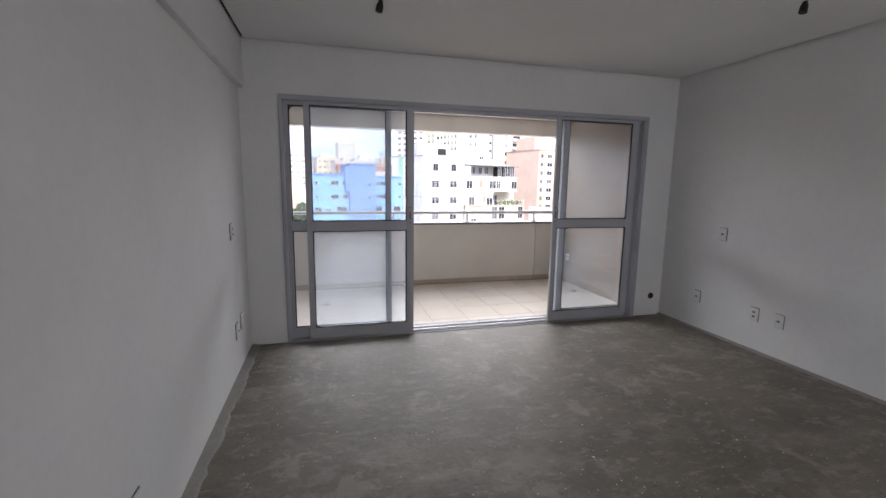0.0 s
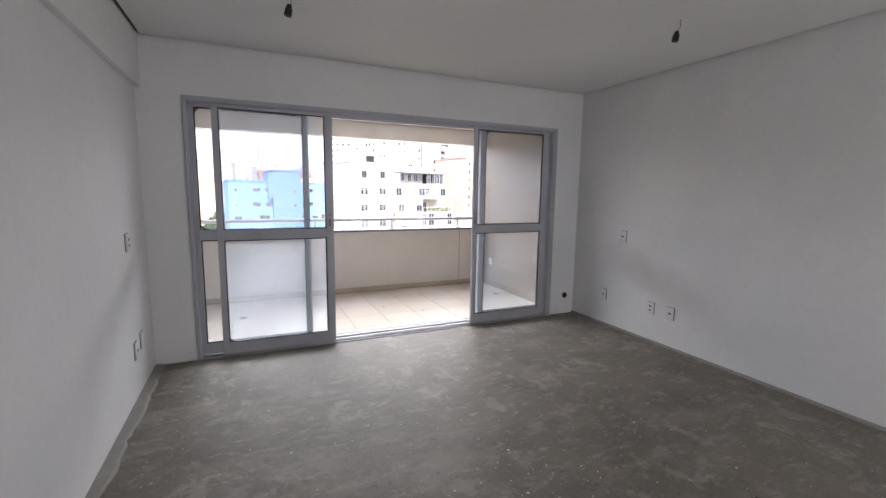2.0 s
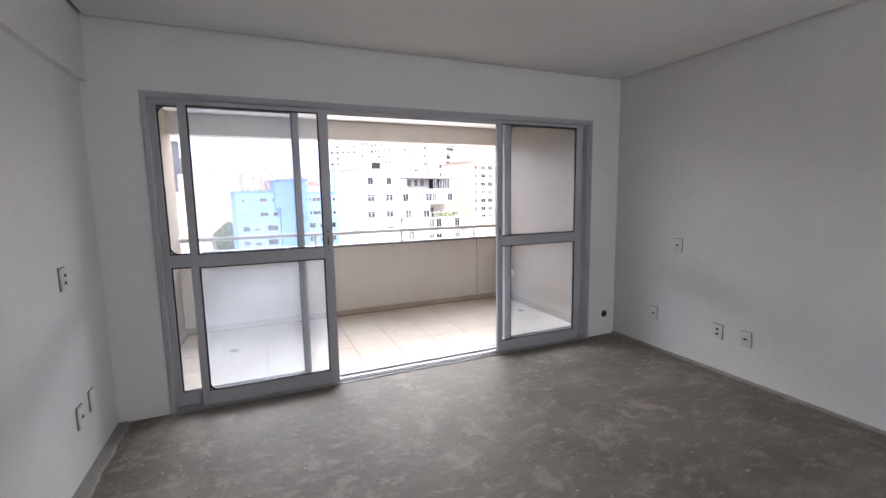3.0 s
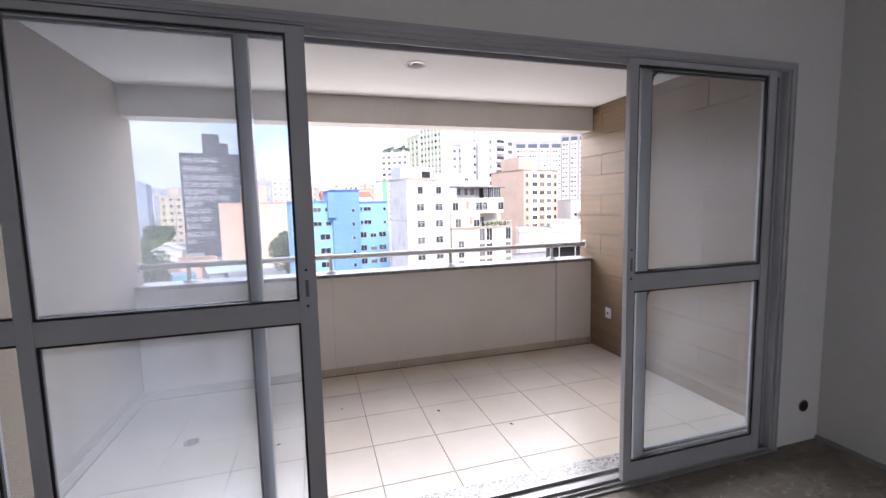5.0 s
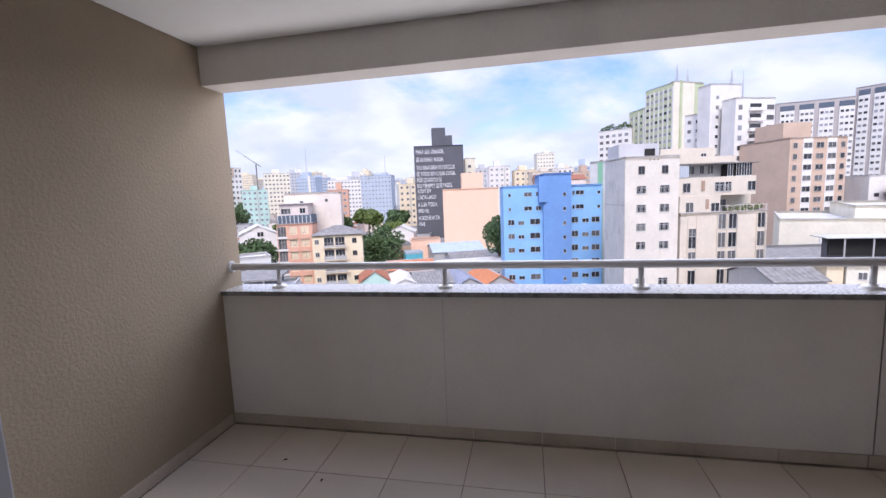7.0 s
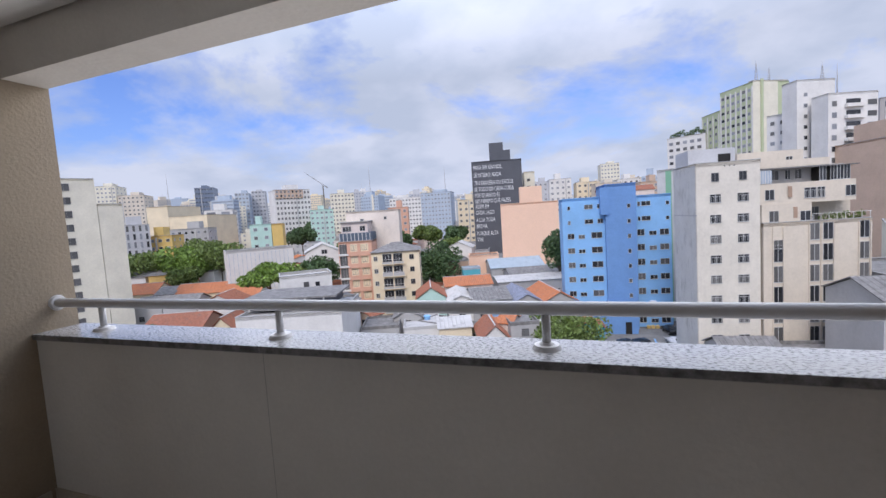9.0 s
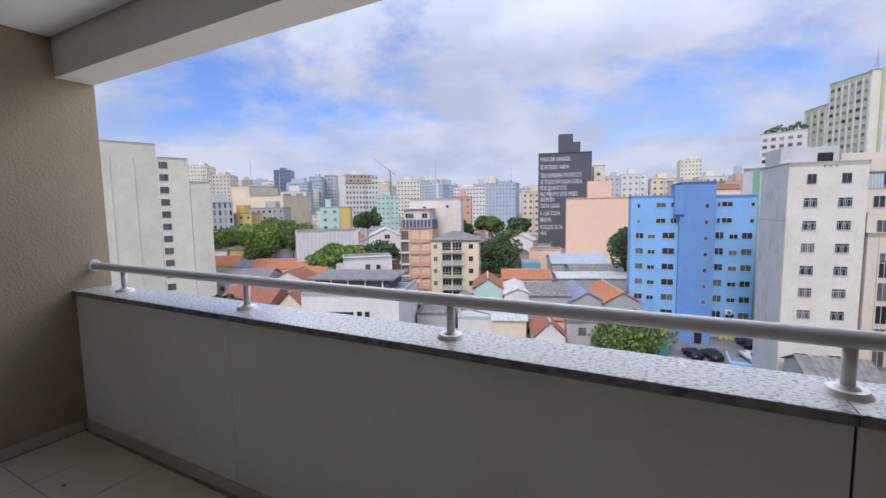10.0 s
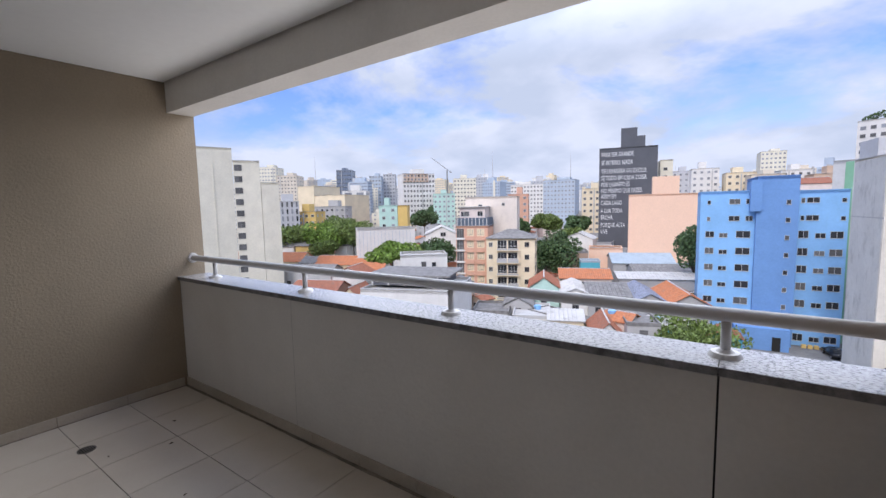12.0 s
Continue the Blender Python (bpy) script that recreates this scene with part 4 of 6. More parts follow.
box_on(b2, "service_box", (-0.9, -0.5, 22.2, 0.6, 1.0, 27.3), CITY["deepblue"])
box_on(b2, "roof_slab", (0.25, 0.25, 27.32, b2["span"] - 0.25, 11, 27.6), CITY["blue"])
box_on(b2, "entrance_block", (-2.6, -3.2, 0, 4.6, -0.001, 3.6), CITY["deepblue"], "low deep blue entrance block")
box_on(b2, "door", (2.4, -3.26, 0.05, 3.5, -3.21, 2.3), DARK, "dark open doorway")
for k in range(3):
    box_on(b3, "flower_box", (1.2 + k * 0.8, -1.6, 0.06, 1.8 + k * 0.8, -1.1, 0.6), CITY["yellow"], "yellow planter box")
bw = building("boundary_wall", "bright blue painted boundary wall of the parking yard", "wall", (16.6, 76.4), (16.8, 89.6), -20.2, 0.25, "blue", rim=0.2)
ac = thing("air_conditioner", (12.6, 90.1, G + 4.4), "white outdoor air conditioning unit on the blue wall", "air conditioner")
part("casing", boxes((-0.5, -0.35, 0, 0.5, 0.45, 0.75), bevel=0.03), PLASTIC, ac)
bm = bmesh.new()
bm_tube(bm, (0.12, -0.37, 0.38), (0.12, -0.355, 0.38), 0.27, n=20)
part("fan_grille", bm, STEEL, ac)

# ---- the peach wall and the dark tower with the poem ----
pw = building("peach_block", "blind peach-coloured gable wall stepped up in the middle", "building", (-25.6, 134.9), (-8.2, 138.4), 3.9, 14, "peach")
box_on(pw, "raised_gable", (6.2, 0.001, 25.9, 13.0, 8, 31.4), CITY["peach"])
pl = building("peach_annexe", "low peach wall beside the taller gable", "building", (-34.8, 127.5), (-25.9, 130.0), -11.4, 8, "peach")
dt = building("dark_tower", "dark grey apartment tower with white poem lettering on its blind wall", "apartment building", (-41.6, 161.0), (-23.2, 165.6), 21.2, 24, "dark")
dl = dt["span"]
box_on(dt, "lift_room", (dl * 0.38, 4, 43.3, dl * 0.66, 10, 51.0), CITY["dark"])
box_on(dt, "lift_room_annexe", (dl * 0.66, 4, 43.3, dl * 0.80, 9, 48.0), CITY["dark"])
for r in range(14):
    for s in (3, 9, 15):
        far_window(dt, "L", s, 40.5 - 2.95 * r, 2.2, 1.6)
POEM = (("PARA SER GRANDE,", 19.0), ("S\u00ca INTEIRO: NADA", 16.0), ("TEU EXAGERA OU EXCLUI.", 12.9), ("S\u00ca TODO EM CADA COISA.", 10.4), ("P\u00d5E QUANTO \u00c9S", 8.0),
        ("NO M\u00cdNIMO QUE FAZES.", 5.7), ("ASSIM EM", 3.6), ("CADA LAGO", 1.2), ("A LUA TODA", -1.7), ("BRILHA,", -4.2), ("PORQUE ALTA", -7.1), ("VIVE", -9.6))
LETTER = mat("white_lettering", (0.80, 0.80, 0.80), 0.8, scale=1)
for words, z in POEM:
    z = 19.0 - (19.0 - z) * 0.965
    cu = bpy.data.curves.new("lettering", "FONT")
    cu.body, cu.size, cu.extrude, cu.resolution_u = words, 2.25, 0.03, 2
    cu.materials.append(LETTER)
    t = new("lettering", cu)
    t.parent = dt
    t.matrix_basis = Matrix.Translation((0.7, -0.04, z - G - 0.8)) @ Matrix.Rotation(radians(90), 4, "X") @ Matrix.Diagonal((0.55, 1, 1, 1))
st = building("cream_tower", "cream slab behind the dark tower, narrow end showing", "apartment building", (-25.0, 182.0), (-20.8, 183.0), 17.5, 14, "creamwhite")
for r in range(10):
    far_window(st, "F", 1.8, 36 - 3 * r, 1.4, 1.2)

# ---- the cream and pink blocks ----
cb = building("cream_block", "cream apartment block with stacked open balconies and a hipped roof", "apartment building", (-45.7, 86.3), (-35.5, 90.3), -6.0, 13, "cream")
cl = cb["span"]
for r in range(6):
    z = 16.5 - 2.85 - 2.85 * r
    for u in (0.09,):
        window(cb, "F", u * cl, z + 1.0, 0.9, 1.0, 2, 0, WIN_WHITE, PANE_GREY)
    window(cb, "F", 0.84 * cl, z + 1.0, 1.0, 1.05, 2, 0, WIN_GREY, PANE_DARK)
    for u in (0.33, 0.55):
        window(cb, "F", u * cl, z + 0.6, 2.1, 1.9, 3, 0, WIN_WHITE, PANE_DARK)
    box_on(cb, "balcony", (0.22 * cl, -0.9, z + 0.1, 0.68 * cl, -0.002, z + 0.25), CITY["cream"])
    box_on(cb, "balcony_front", (0.22 * cl, -0.9, z + 0.251, 0.68 * cl, -0.82, z + (1.1 if r % 2 else 0.6)), CITY["greyw"])
    box_on(cb, "balcony_rail", (0.22 * cl, -0.9, z + 1.2, 0.68 * cl, -0.84, z + 1.26), CITY["white"])
    for s in (3, 8):
        window(cb, "R", s, z + 1.0, 0.8, 1.1, 1, 0, WIN_GREY, PANE_DARK)
for u in (0.215, 0.44, 0.675):
    box_on(cb, "balcony_post", (u * cl, -0.92, 0, u * cl + 0.14, -0.80, 16.0), CITY["cream"])


def hip(b, x0, y0, x1, y1, z, rise, m, name="hipped_roof"):
    bm = bmesh.new()
    e = 0.35
    x0, y0, x1, y1 = x0 - e, y0 - e, x1 + e, y1 + e
    k = min(x1 - x0, y1 - y0) / 2
    lo = [bm.verts.new(p) for p in ((x0, y0, z), (x1, y0, z), (x1, y1, z), (x0, y1, z))]
    if x1 - x0 > y1 - y0:
        a, c = bm.verts.new((x0 + k, (y0 + y1) / 2, z + rise)), bm.verts.new((x1 - k, (y0 + y1) / 2, z + rise))
        fs = ((0, 1, c, a), (2, 3, a, c), (1, 2, c), (3, 0, a))
    else:
        a, c = bm.verts.new(((x0 + x1) / 2, y0 + k, z + rise)), bm.verts.new(((x0 + x1) / 2, y1 - k, z + rise))
        fs = ((1, 2, c, a), (3, 0, a, c), (0, 1, a), (2, 3, c))
    for f in fs:
        bm.faces.new([lo[i] if isinstance(i, int) else i for i in f])
    bm.faces.new(lo[::-1])
    return part(name, bm, m, b)


hip(cb, 0, 0, cl, 9, 16.6, 1.9, CITY["greyroof"])
pk = building("pink_block", "salmon-and-cream striped apartment block with glazed verandas", "apartment building", (-54.8, 87.2), (-47.4, 90.1), -3.2, 12, "pink", "concrete")
kl = pk["span"]
for r in range(7):
    z = 19.2 - 2.9 - 2.85 * r
    window(pk, "F", 0.15 * kl, z + 0.1, 2.0, 2.3, 3, 0, WIN_WHITE, PANE_GREY)
    box_on(pk, "veranda_front", (0.02 * kl, -0.5, z - 0.3, 0.29 * kl, -0.002, z + 0.05), CITY["white"])
    for u in (0.45, 0.77):
        box_on(pk, "window_surround", (u * kl - 0.95, -0.03, z + 0.5, u * kl + 0.95, -0.002, z + 2.3), CITY["cream"], "cream painted window surround")
        window(pk, "F", u * kl, z + 0.85, 1.2, 1.2, 2, 0, WIN_GREY, PANE_DARK)
        box_on(pk, "spandrel", (u * kl - 1.0, -0.45, z - 0.5, u * kl + 1.0, -0.002, z + 0.45), CITY["pink"], "salmon projecting flower-box spandrel")
for u in (0.30, 0.61, 0.94):
    box_on(pk, "pier", (u * kl - 0.35, -0.25, 0, u * kl + 0.35, -0.002, 18.8), CITY["pink"])
box_on(pk, "glazed_attic", (0.2, 0.6, 18.9, kl, 9, 21.2), CITY["glassdark"])
for k in range(9):
    box_on(pk, "attic_mullion", (0.3 + k * 0.9, 0.5, 19.0, 0.42 + k * 0.9, 0.599, 21.2), CITY["white"])
box_on(pk, "attic_wall", (0.6, 2.0, 21.21, kl - 1.0, 9, 23.8), CITY["pinkw"])
box_on(pk, "attic_roof", (0.2, 1.4, 23.81, kl - 0.6, 9.2, 24.0), CITY["whiteroof"])
for u in (0.2, 0.3, 0.72):
    window(pk, "F", u * kl, 21.6, 1.3, 1.2, 2).location.y = 2.0
pt = building("pink_tank_block", "blind pinkish upper block with a flat roof behind the striped block", "building", (-57.5, 95.8), (-45.0, 100.8), 3.9, 10, "tank")
far_window(pt, "F", 4, 23.5, 1.0, 1.0)
far_window(pt, "F", 10, 24.0, 0.8, 0.8)

# ---- the tall cream slab ----
lb = building("tall_cream_slab", "tall cream-white apartment slab with one column of small windows", "apartment building", (-103.4, 45.6), (-99.5, 56.4), 16.8, 16, "creamwhite")
lc = building("tall_cream_wing", "cream-white wing of the tall slab with a stack of small windows", "apartment building", (-99.5, 56.5), (-96.6, 61.8), 13.9, 16, "creamwhite")
ld = building("tall_cream_wing", "lowest cream-white wing of the tall slab, blind", "apartment building", (-96.6, 61.9), (-94.9, 65.8), 8.6, 16, "creamwhite")
for r in range(12):
    window(lc, "F", 1.1, 36.4 - 2.4 - 2.8 * r, 1.7, 1.4, 2, 0, WIN_GREY, PANE_GREY)
for u in (0.25, 0.62):
    box_on(lb, "recess_edge", (u * 11.4, -0.10, 0, u * 11.4 + 0.2, -0.002, 36), CITY["creamwhite"])

# ---- the towers to the right ----
ot = building("orange_brown_tower", "orange-brown apartment tower with white window bands", "apartment building", (68.1, 128.8), (84.1, 134.1), 13.2, 20, "orangebrown")
ol = ot["span"]
for k, u in enumerate((0.24, 0.66)):
    box_on(ot, "white_band", (u * ol - 0.2, -0.06, 0, u * ol + 2.6, -0.002, 35.4), CITY["white"], "white painted vertical band")
for r in range(12):
    z = 33.0 - 2.83 * r
    for u, w_ in ((0.09, 1.3), (0.31, 2.4), (0.52, 2.2), (0.73, 2.4), (0.92, 1.3)):
        window(ot, "F", u * ol, z, w_, 1.35, 2 if w_ > 1.5 else 1, 0, None, PANE_DARK if pick.random() < 0.6 else PANE_GREY).location.y = -0.07
box_on(ot, "tank_room", (0.8, 3, 35.3, 9.2, 12, 40.0), CITY["orangebrown"])
W3 = building("white_balcony_tower", "white apartment tower with dark stacked balconies", "apartment building", (61.2, 143.7), (73.8, 148.6), 27.0, 5, "white")
W4 = building("white_tower_core", "white upper core of the balcony tower", "apartment building", (56.3, 148.9), (66.5, 153.0), 32.6, 5, "white")
W5 = building("white_tower_wing", "white lower wing of the balcony tower", "apartment building", (52.3, 158.5), (57.2, 154.5), 25.0, 5, "white")
for r in range(15):
    z = 46.0 - 2.95 * r
    for u, w_, pn in ((0.12, 1.4, None), (0.5, 4.0, PANE_DARK), (0.88, 2.6, PANE_GREY)):
        far_window(W3, "F", u * W3["span"], z, w_, 1.5 if w_ < 3 else 1.9, None, pn)
    box_on(W3, "balcony", (0.32 * W3["span"], -1.0, z - 0.35, 0.68 * W3["span"], -0.11, z + 0.55), CITY["white"])
    for s in (1.5, 4.0):
        far_window(W5, "F", s, z - 1.5, 1.2, 1.2)
    far_window(W4, "F", 2.5, z + 4.5, 1.1, 1.1)
GT = building("green_tower", "olive-green apartment tower with many small windows", "apartment building", (53.9, 216.3), (61.4, 202.0), 45.6, 16, "olive")
GL = building("green_tower_wing", "lower olive-green wing of the tower", "apartment building", (49.6, 229.0), (53.8, 216.6), 38.6, 14, "olive")
GC = building("blind_cream_tower", "blind cream side of the green tower with a dark downpipe", "apartment building", (61.5, 201.9), (75.2, 209.3), 46.0, 2, "creamwhite")
box_on(GC, "downpipe_shaft", (3.2, -0.5, 0, 4.2, -0.002, 69), CITY["olive"])
for k in range(7):
    box_on(GT, "white_band", (0.5 + 2.6 * k - 0.45, -0.12, 3, 0.5 + 2.6 * k + 0.15, -0.002, 66.5), CITY["white"], "white concrete mullion band")
for k in range(4):
    box_on(GL, "white_band", (0.4 + 4 * k - 0.3, -0.12, 3, 0.4 + 4 * k + 0.3, -0.002, 60), CITY["white"], "white concrete mullion band")
for r in range(18):
    for k in range(6):
        far_window(GT, "F", 1.6 + 2.6 * k, 64.5 - 3.0 * r, 1.3 if k % 2 else 1.7, 1.3)
    if r < 14:
        for k in range(3):
            far_window(GL, "F", 2.5 + 4 * k, 57 - 3.0 * r, 1.5, 1.3)
WF = building("white_distant_block", "white apartment block with trees on its roof", "apartment building", (35.7, 232.0), (49.9, 224.1), 31.0, 14, "white")
for r in range(12):
    for k in range(5):
        far_window(WF, "F", 1.8 + 3.0 * k, 50 - 3.0 * r, 1.8, 1.5)
bm = bmesh.new()
for k in range(7):
    leaf_cloud(bm, (1.5 + 2.1 * k, 3, 54.4 + (k % 3) * 0.7), (1.4, 1.4, 1.2), 60, 0.7, rngp)
part("roof_greenery", bm, LEAF_DARK, WF, "dark green roof-garden trees")
SA = building("grey_slab", "long grey-and-white apartment slab with a dark roof storey", "apartment building", (123.8, 251.6), (154.3, 245.7), 41.5, 18, "slabgrey", group="wings of the long grey slab")
SB = building("grey_slab", "tall grey-and-white apartment slab stepping towards the street", "apartment building", (154.4, 246.3), (174.2, 227.9), 45.3, 16, "slabgrey", group="wings of the long grey slab")
for B, n_, top_ in ((SA, 4, 64.0), (SB, 5, 68.0)):
    bw_ = B["span"] / n_
    for k in range(n_):
        box_on(B, "white_bay", (k * bw_ + bw_ * 0.22, -0.5, 0, (k + 1) * bw_ - 0.3, -0.002, top_ - 4.2), CITY["white"], "white window bay")
        box_on(B, "dark_storey", (k * bw_ + bw_ * 0.22, -0.3, top_ - 4.0, (k + 1) * bw_ - 0.3, -0.002, top_ - 1.6), CITY["glassdark"], "dark glazed roof storey")
        for r in range(18):
            for j in range(3 if B is SA else 2):
                far_window(B, "F", k * bw_ + bw_ * ((0.36 + 0.24 * j) if B is SA else (0.40 + 0.34 * j)), top_ - 7.0 - 2.95 * r, 1.35, 1.25).location.y = -0.5
BWL = building("warehouse", "long low warehouse with a bare cream wall", "warehouse", (49.9, 95.2), (77.0, 83.0), -5.4, 30, "creamwhite", "whiteroof")
BW2 = building("warehouse_upper_part", "taller cream end of the warehouse", "warehouse", (62.0, 94.5), (90.0, 83.0), -3.2, 26, "creamwhite", "whiteroof")
BRA = building("brown_block", "small blind brown block behind the warehouse", "building", (89.9, 144.4), (97.3, 145.5), -1.2, 12, "brown")
WHB = building("white_house_block", "white house block with two small windows", "building", (90.1, 134.8), (97.5, 135.8), 2.8, 9, "white")
BRB = building("brown_block", "small brown rendered block with a pitched roof edge", "building", (93.3, 129.9), (102, 131), 0.8, 3, "brown")
for s in (2.0, 4.5):
    far_window(WHB, "F", s, 19.5, 1.4, 1.1)
NB = building("market_hall", "low market hall with corrugated grey roof behind the beige block", "warehouse", (38.5, 66.0), (60.0, 68.5), -9.8, 22, "greyw", "greyroof")
wt = thing("water_tank", (46.0, 68.5, -10.25), "light blue plastic water tank on a flat roof", "water tank")
bm = bmesh.new()
bm_tube(bm, (0, 0, 0), (0, 0, 0.9), 0.9, 1.05, n=20)
part("body", bm, CITY["blueroof"], wt)
bm = bmesh.new()
bm_tube(bm, (0, 0, 0.901), (0, 0, 1.05), 1.1, 0.6, n=20)
part("lid", bm, CITY["blue"], wt)
for k in range(2):
    fl = thing("floodlight", (48.5 + 4.2 * k, 80.0, -9.0), "small white floodlight on a roof pole", "floodlight", "floodlights of the market hall")
    bm = bmesh.new()
    bm_tube(bm, (0, 0, -1.3), (0, 0, 0.6), 0.05, n=8)
    part("pole", bm, CITY["greyw"], fl)
    part("head", boxes((-0.35, -0.25, 0.6, 0.35, 0.1, 1.3)), PLASTIC, fl)

# Solid dark block with a black front, painting in an open shed's shade.
sheds = building("open_market_shed", "dark block painted as a deep shaded shed, thin pale roof", "shed", (40.2, 64.6), (60.0, 63.0), -5.9, 1.2, "dark", "greyroof")
box_on(sheds, "shade_front", (0.1, -0.3, 14.4, 19.6, -0.002, 16.5), DARK, "black box painted as the shade inside the shed")
box_on(sheds, "roof_sheet", (-0.8, -1.6, 16.72, 20.2, 2.4, 16.84), CITY["whiteroof"], "thin pale sheet roof")
for k in range(7):
    box_on(sheds, "post", (1.2 + 3 * k, -1.4, 8.0, 1.34 + 3 * k, -1.26, 16.7), CITY["greyw"])
yh = building("yellow_house", "small yellow rendered house end between grey roofs", "house", (37.8, 60.2), (39.6, 60.2), -8.9, 6, "cream", "greyroof")
yh2 = building("cream_house", "small cream house end with one window under a flat roof", "house", (39.8, 60.0), (46.5, 59.2), -8.8, 7, "creamwhite", "greyroof")
window(yh2, "F", 1.6, 12.0, 0.9, 0.9, 2, 0, WIN_WHITE, PANE_GREY)
window(yh2, "F", 4.6, 12.0, 0.9, 0.9, 2, 0, WIN_WHITE, PANE_GREY)

# ---- base of the white block: shed, louvres, parking ----
box_on(wb, "louvre_band", (1.0, -0.10, 2.2, 6.0, -0.002, 3.3), WIN_GREY, "grey louvred garage vent")
for k in range(7):
    box_on(bb, "louvre", (1.0, -0.12, 2.2 + k * 0.17, 5.0, -0.02, 2.28 + k * 0.17), CITY["greyroof"], "dark louvre blade")
box_on(bb, "glazed_panel", (6.0, -0.05, 1.9, 11.0, -0.002, 3.5), CITY["mint"], "pale green glazed panel")


def house(kind, p0, p1, eave, deep, wall, roof, rise=1.8, ridge="x", windows=True, name="house"):
    """A small house. ridge: x along its front, y away from it; kind: gable or flat."""
    dx, dy = p1[0] - p0[0], p1[1] - p0[1]
    length, h = math.hypot(dx, dy), eave - G
    words = {"orange": "orange clay-tiled", "redtile": "old red-tiled", "whiteroof": "whitewashed", "greyroof": "grey sheet", "slate": "speckled blue-grey", "blueroof": "blue-grey metal"}
    walls = {"greyw": "grey weathered", "pinkw": "faded pink", "white": "white", "cream": "cream", "mint": "mint green", "brown": "brown", "teal": "teal", "blue": "blue", "yellow": "yellow"}
    ob = thing(name, (p0[0], p0[1], G), "small %s house with %s %s roof" % (walls.get(wall, "pale"), words[roof], "flat" if kind == "flat" else "pitched"), "house")
    ob.rotation_euler = (0, 0, math.atan2(dy, dx))
    ob["span"] = length
    part("wall", boxes((0, 0, 0, length, deep, h)), CITY[wall], ob)
    e = 0.3
    if kind == "flat":
        bm = boxes((-0.05, -0.05, h + 0.002, length + 0.05, deep + 0.05, h + 0.12))
        for b in ((-0.05, -0.05, length + 0.05, 0.15), (-0.05, deep - 0.15, length + 0.05, deep + 0.05), (-0.05, 0.15, 0.15, deep - 0.15), (length - 0.15, 0.15, length + 0.05, deep - 0.15)):
            bm_box(bm, b[0], b[1], h + 0.121, b[2], b[3], h + 0.55)
        part("roof", bm, CITY[roof], ob)
    else:
        t = 0.14
        bm = bmesh.new()
        if ridge == "x":
            prof = [(-e, 0), (deep / 2, rise), (deep + e, 0)]
            ring = lambda x: [bm.verts.new((x, y, h + z + o)) for o in (0.01, t) for y, z in prof]
            a, b = ring(-e), ring(length + e)
        else:
            prof = [(-e, 0), (length / 2, rise), (length + e, 0)]
            ring = lambda y: [bm.verts.new((x, y, h + z + o)) for o in (0.01, t) for x, z in prof]
            a, b = ring(-e), ring(deep + e)
        for i, j in ((0, 1), (1, 2), (3, 4), (4, 5), (0, 3), (2, 5)):
            bm.faces.new((a[i], a[j], b[j], b[i]))
        for r_ in (a, b):
            bm.faces.new((r_[0], r_[1], r_[4], r_[3]))
            bm.faces.new((r_[1], r_[2], r_[5], r_[4]))
        bmesh.ops.recalc_face_normals(bm, faces=bm.faces)
        part("roof", bm, CITY[roof], ob)
        g = bmesh.new()
        if ridge == "x":
            for x in (0.0, length - 0.15):
                v = [g.verts.new((xx, y, h + z)) for xx in (x, x + 0.15) for y, z in ((0, 0.001), (deep, 0.001), (deep / 2, rise - 0.1))]
                g.faces.new(v[:3]), g.faces.new(v[3:]), g.faces.new((v[0], v[3], v[5], v[2])), g.faces.new((v[1], v[2], v[5], v[4]))
        else:
            v = [g.verts.new((x, yy, h + z)) for yy in (0.0, 0.15) for x, z in ((0, 0.001), (length, 0.001), (length / 2, rise - 0.1))]
            g.faces.new(v[:3]), g.faces.new(v[3:]), g.faces.new((v[0], v[3], v[5], v[2])), g.faces.new((v[1], v[2], v[5], v[4]))
        part("gable_wall", g, CITY[wall], ob)
        near = p0[1] < 112
        if roof in ("orange", "redtile"):
            c = bmesh.new()
            if ridge == "x":
                bm_box(c, -e, deep / 2 - 0.12, h + rise + t - 0.03, length + e, deep / 2 + 0.12, h + rise + t + 0.07)
            else:
                bm_box(c, length / 2 - 0.12, -e, h + rise + t - 0.03, length / 2 + 0.12, deep + e, h + rise + t + 0.07)
            part("ridge_cap", c, CITY["whiteroof"], ob, "mortared pale ridge cap")
        if near or roof in ("orange", "redtile"):
            c = bmesh.new()
            pitch = 0.45 if roof in ("orange", "redtile") else 0.7
            n_ = int((length if ridge == "x" else deep) / pitch)
            for k in range(n_):
                q = (k + 0.5) * pitch
                for s in (-1, 1):
                    if ridge == "x":
                        y0, y1 = (deep / 2, -e) if s < 0 else (deep / 2, deep + e)
                        vs = [(q - 0.09, y0, h + rise + t), (q + 0.09, y0, h + rise + t), (q + 0.09, y1, h + t), (q - 0.09, y1, h + t), (q, y0, h + rise + t + 0.08), (q, y1, h + t + 0.08)]
                    else:
                        x0, x1 = (length / 2, -e) if s < 0 else (length / 2, length + e)
                        vs = [(x0, q - 0.09, h + rise + t), (x0, q + 0.09, h + rise + t), (x1, q + 0.09, h + t), (x1, q - 0.09, h + t), (x0, q, h + rise + t + 0.08), (x1, q, h + t + 0.08)]
                    v = [c.verts.new(p) for p in vs]
                    c.faces.new((v[0], v[4], v[5], v[3])), c.faces.new((v[1], v[2], v[5], v[4])), c.faces.new((v[3], v[5], v[2]))
            tagged(part("roof_covering", c, CITY[roof], ob), kind="stuff")
    if windows and length > 3.5:
        n_ = max(1, int(length / 3.0))
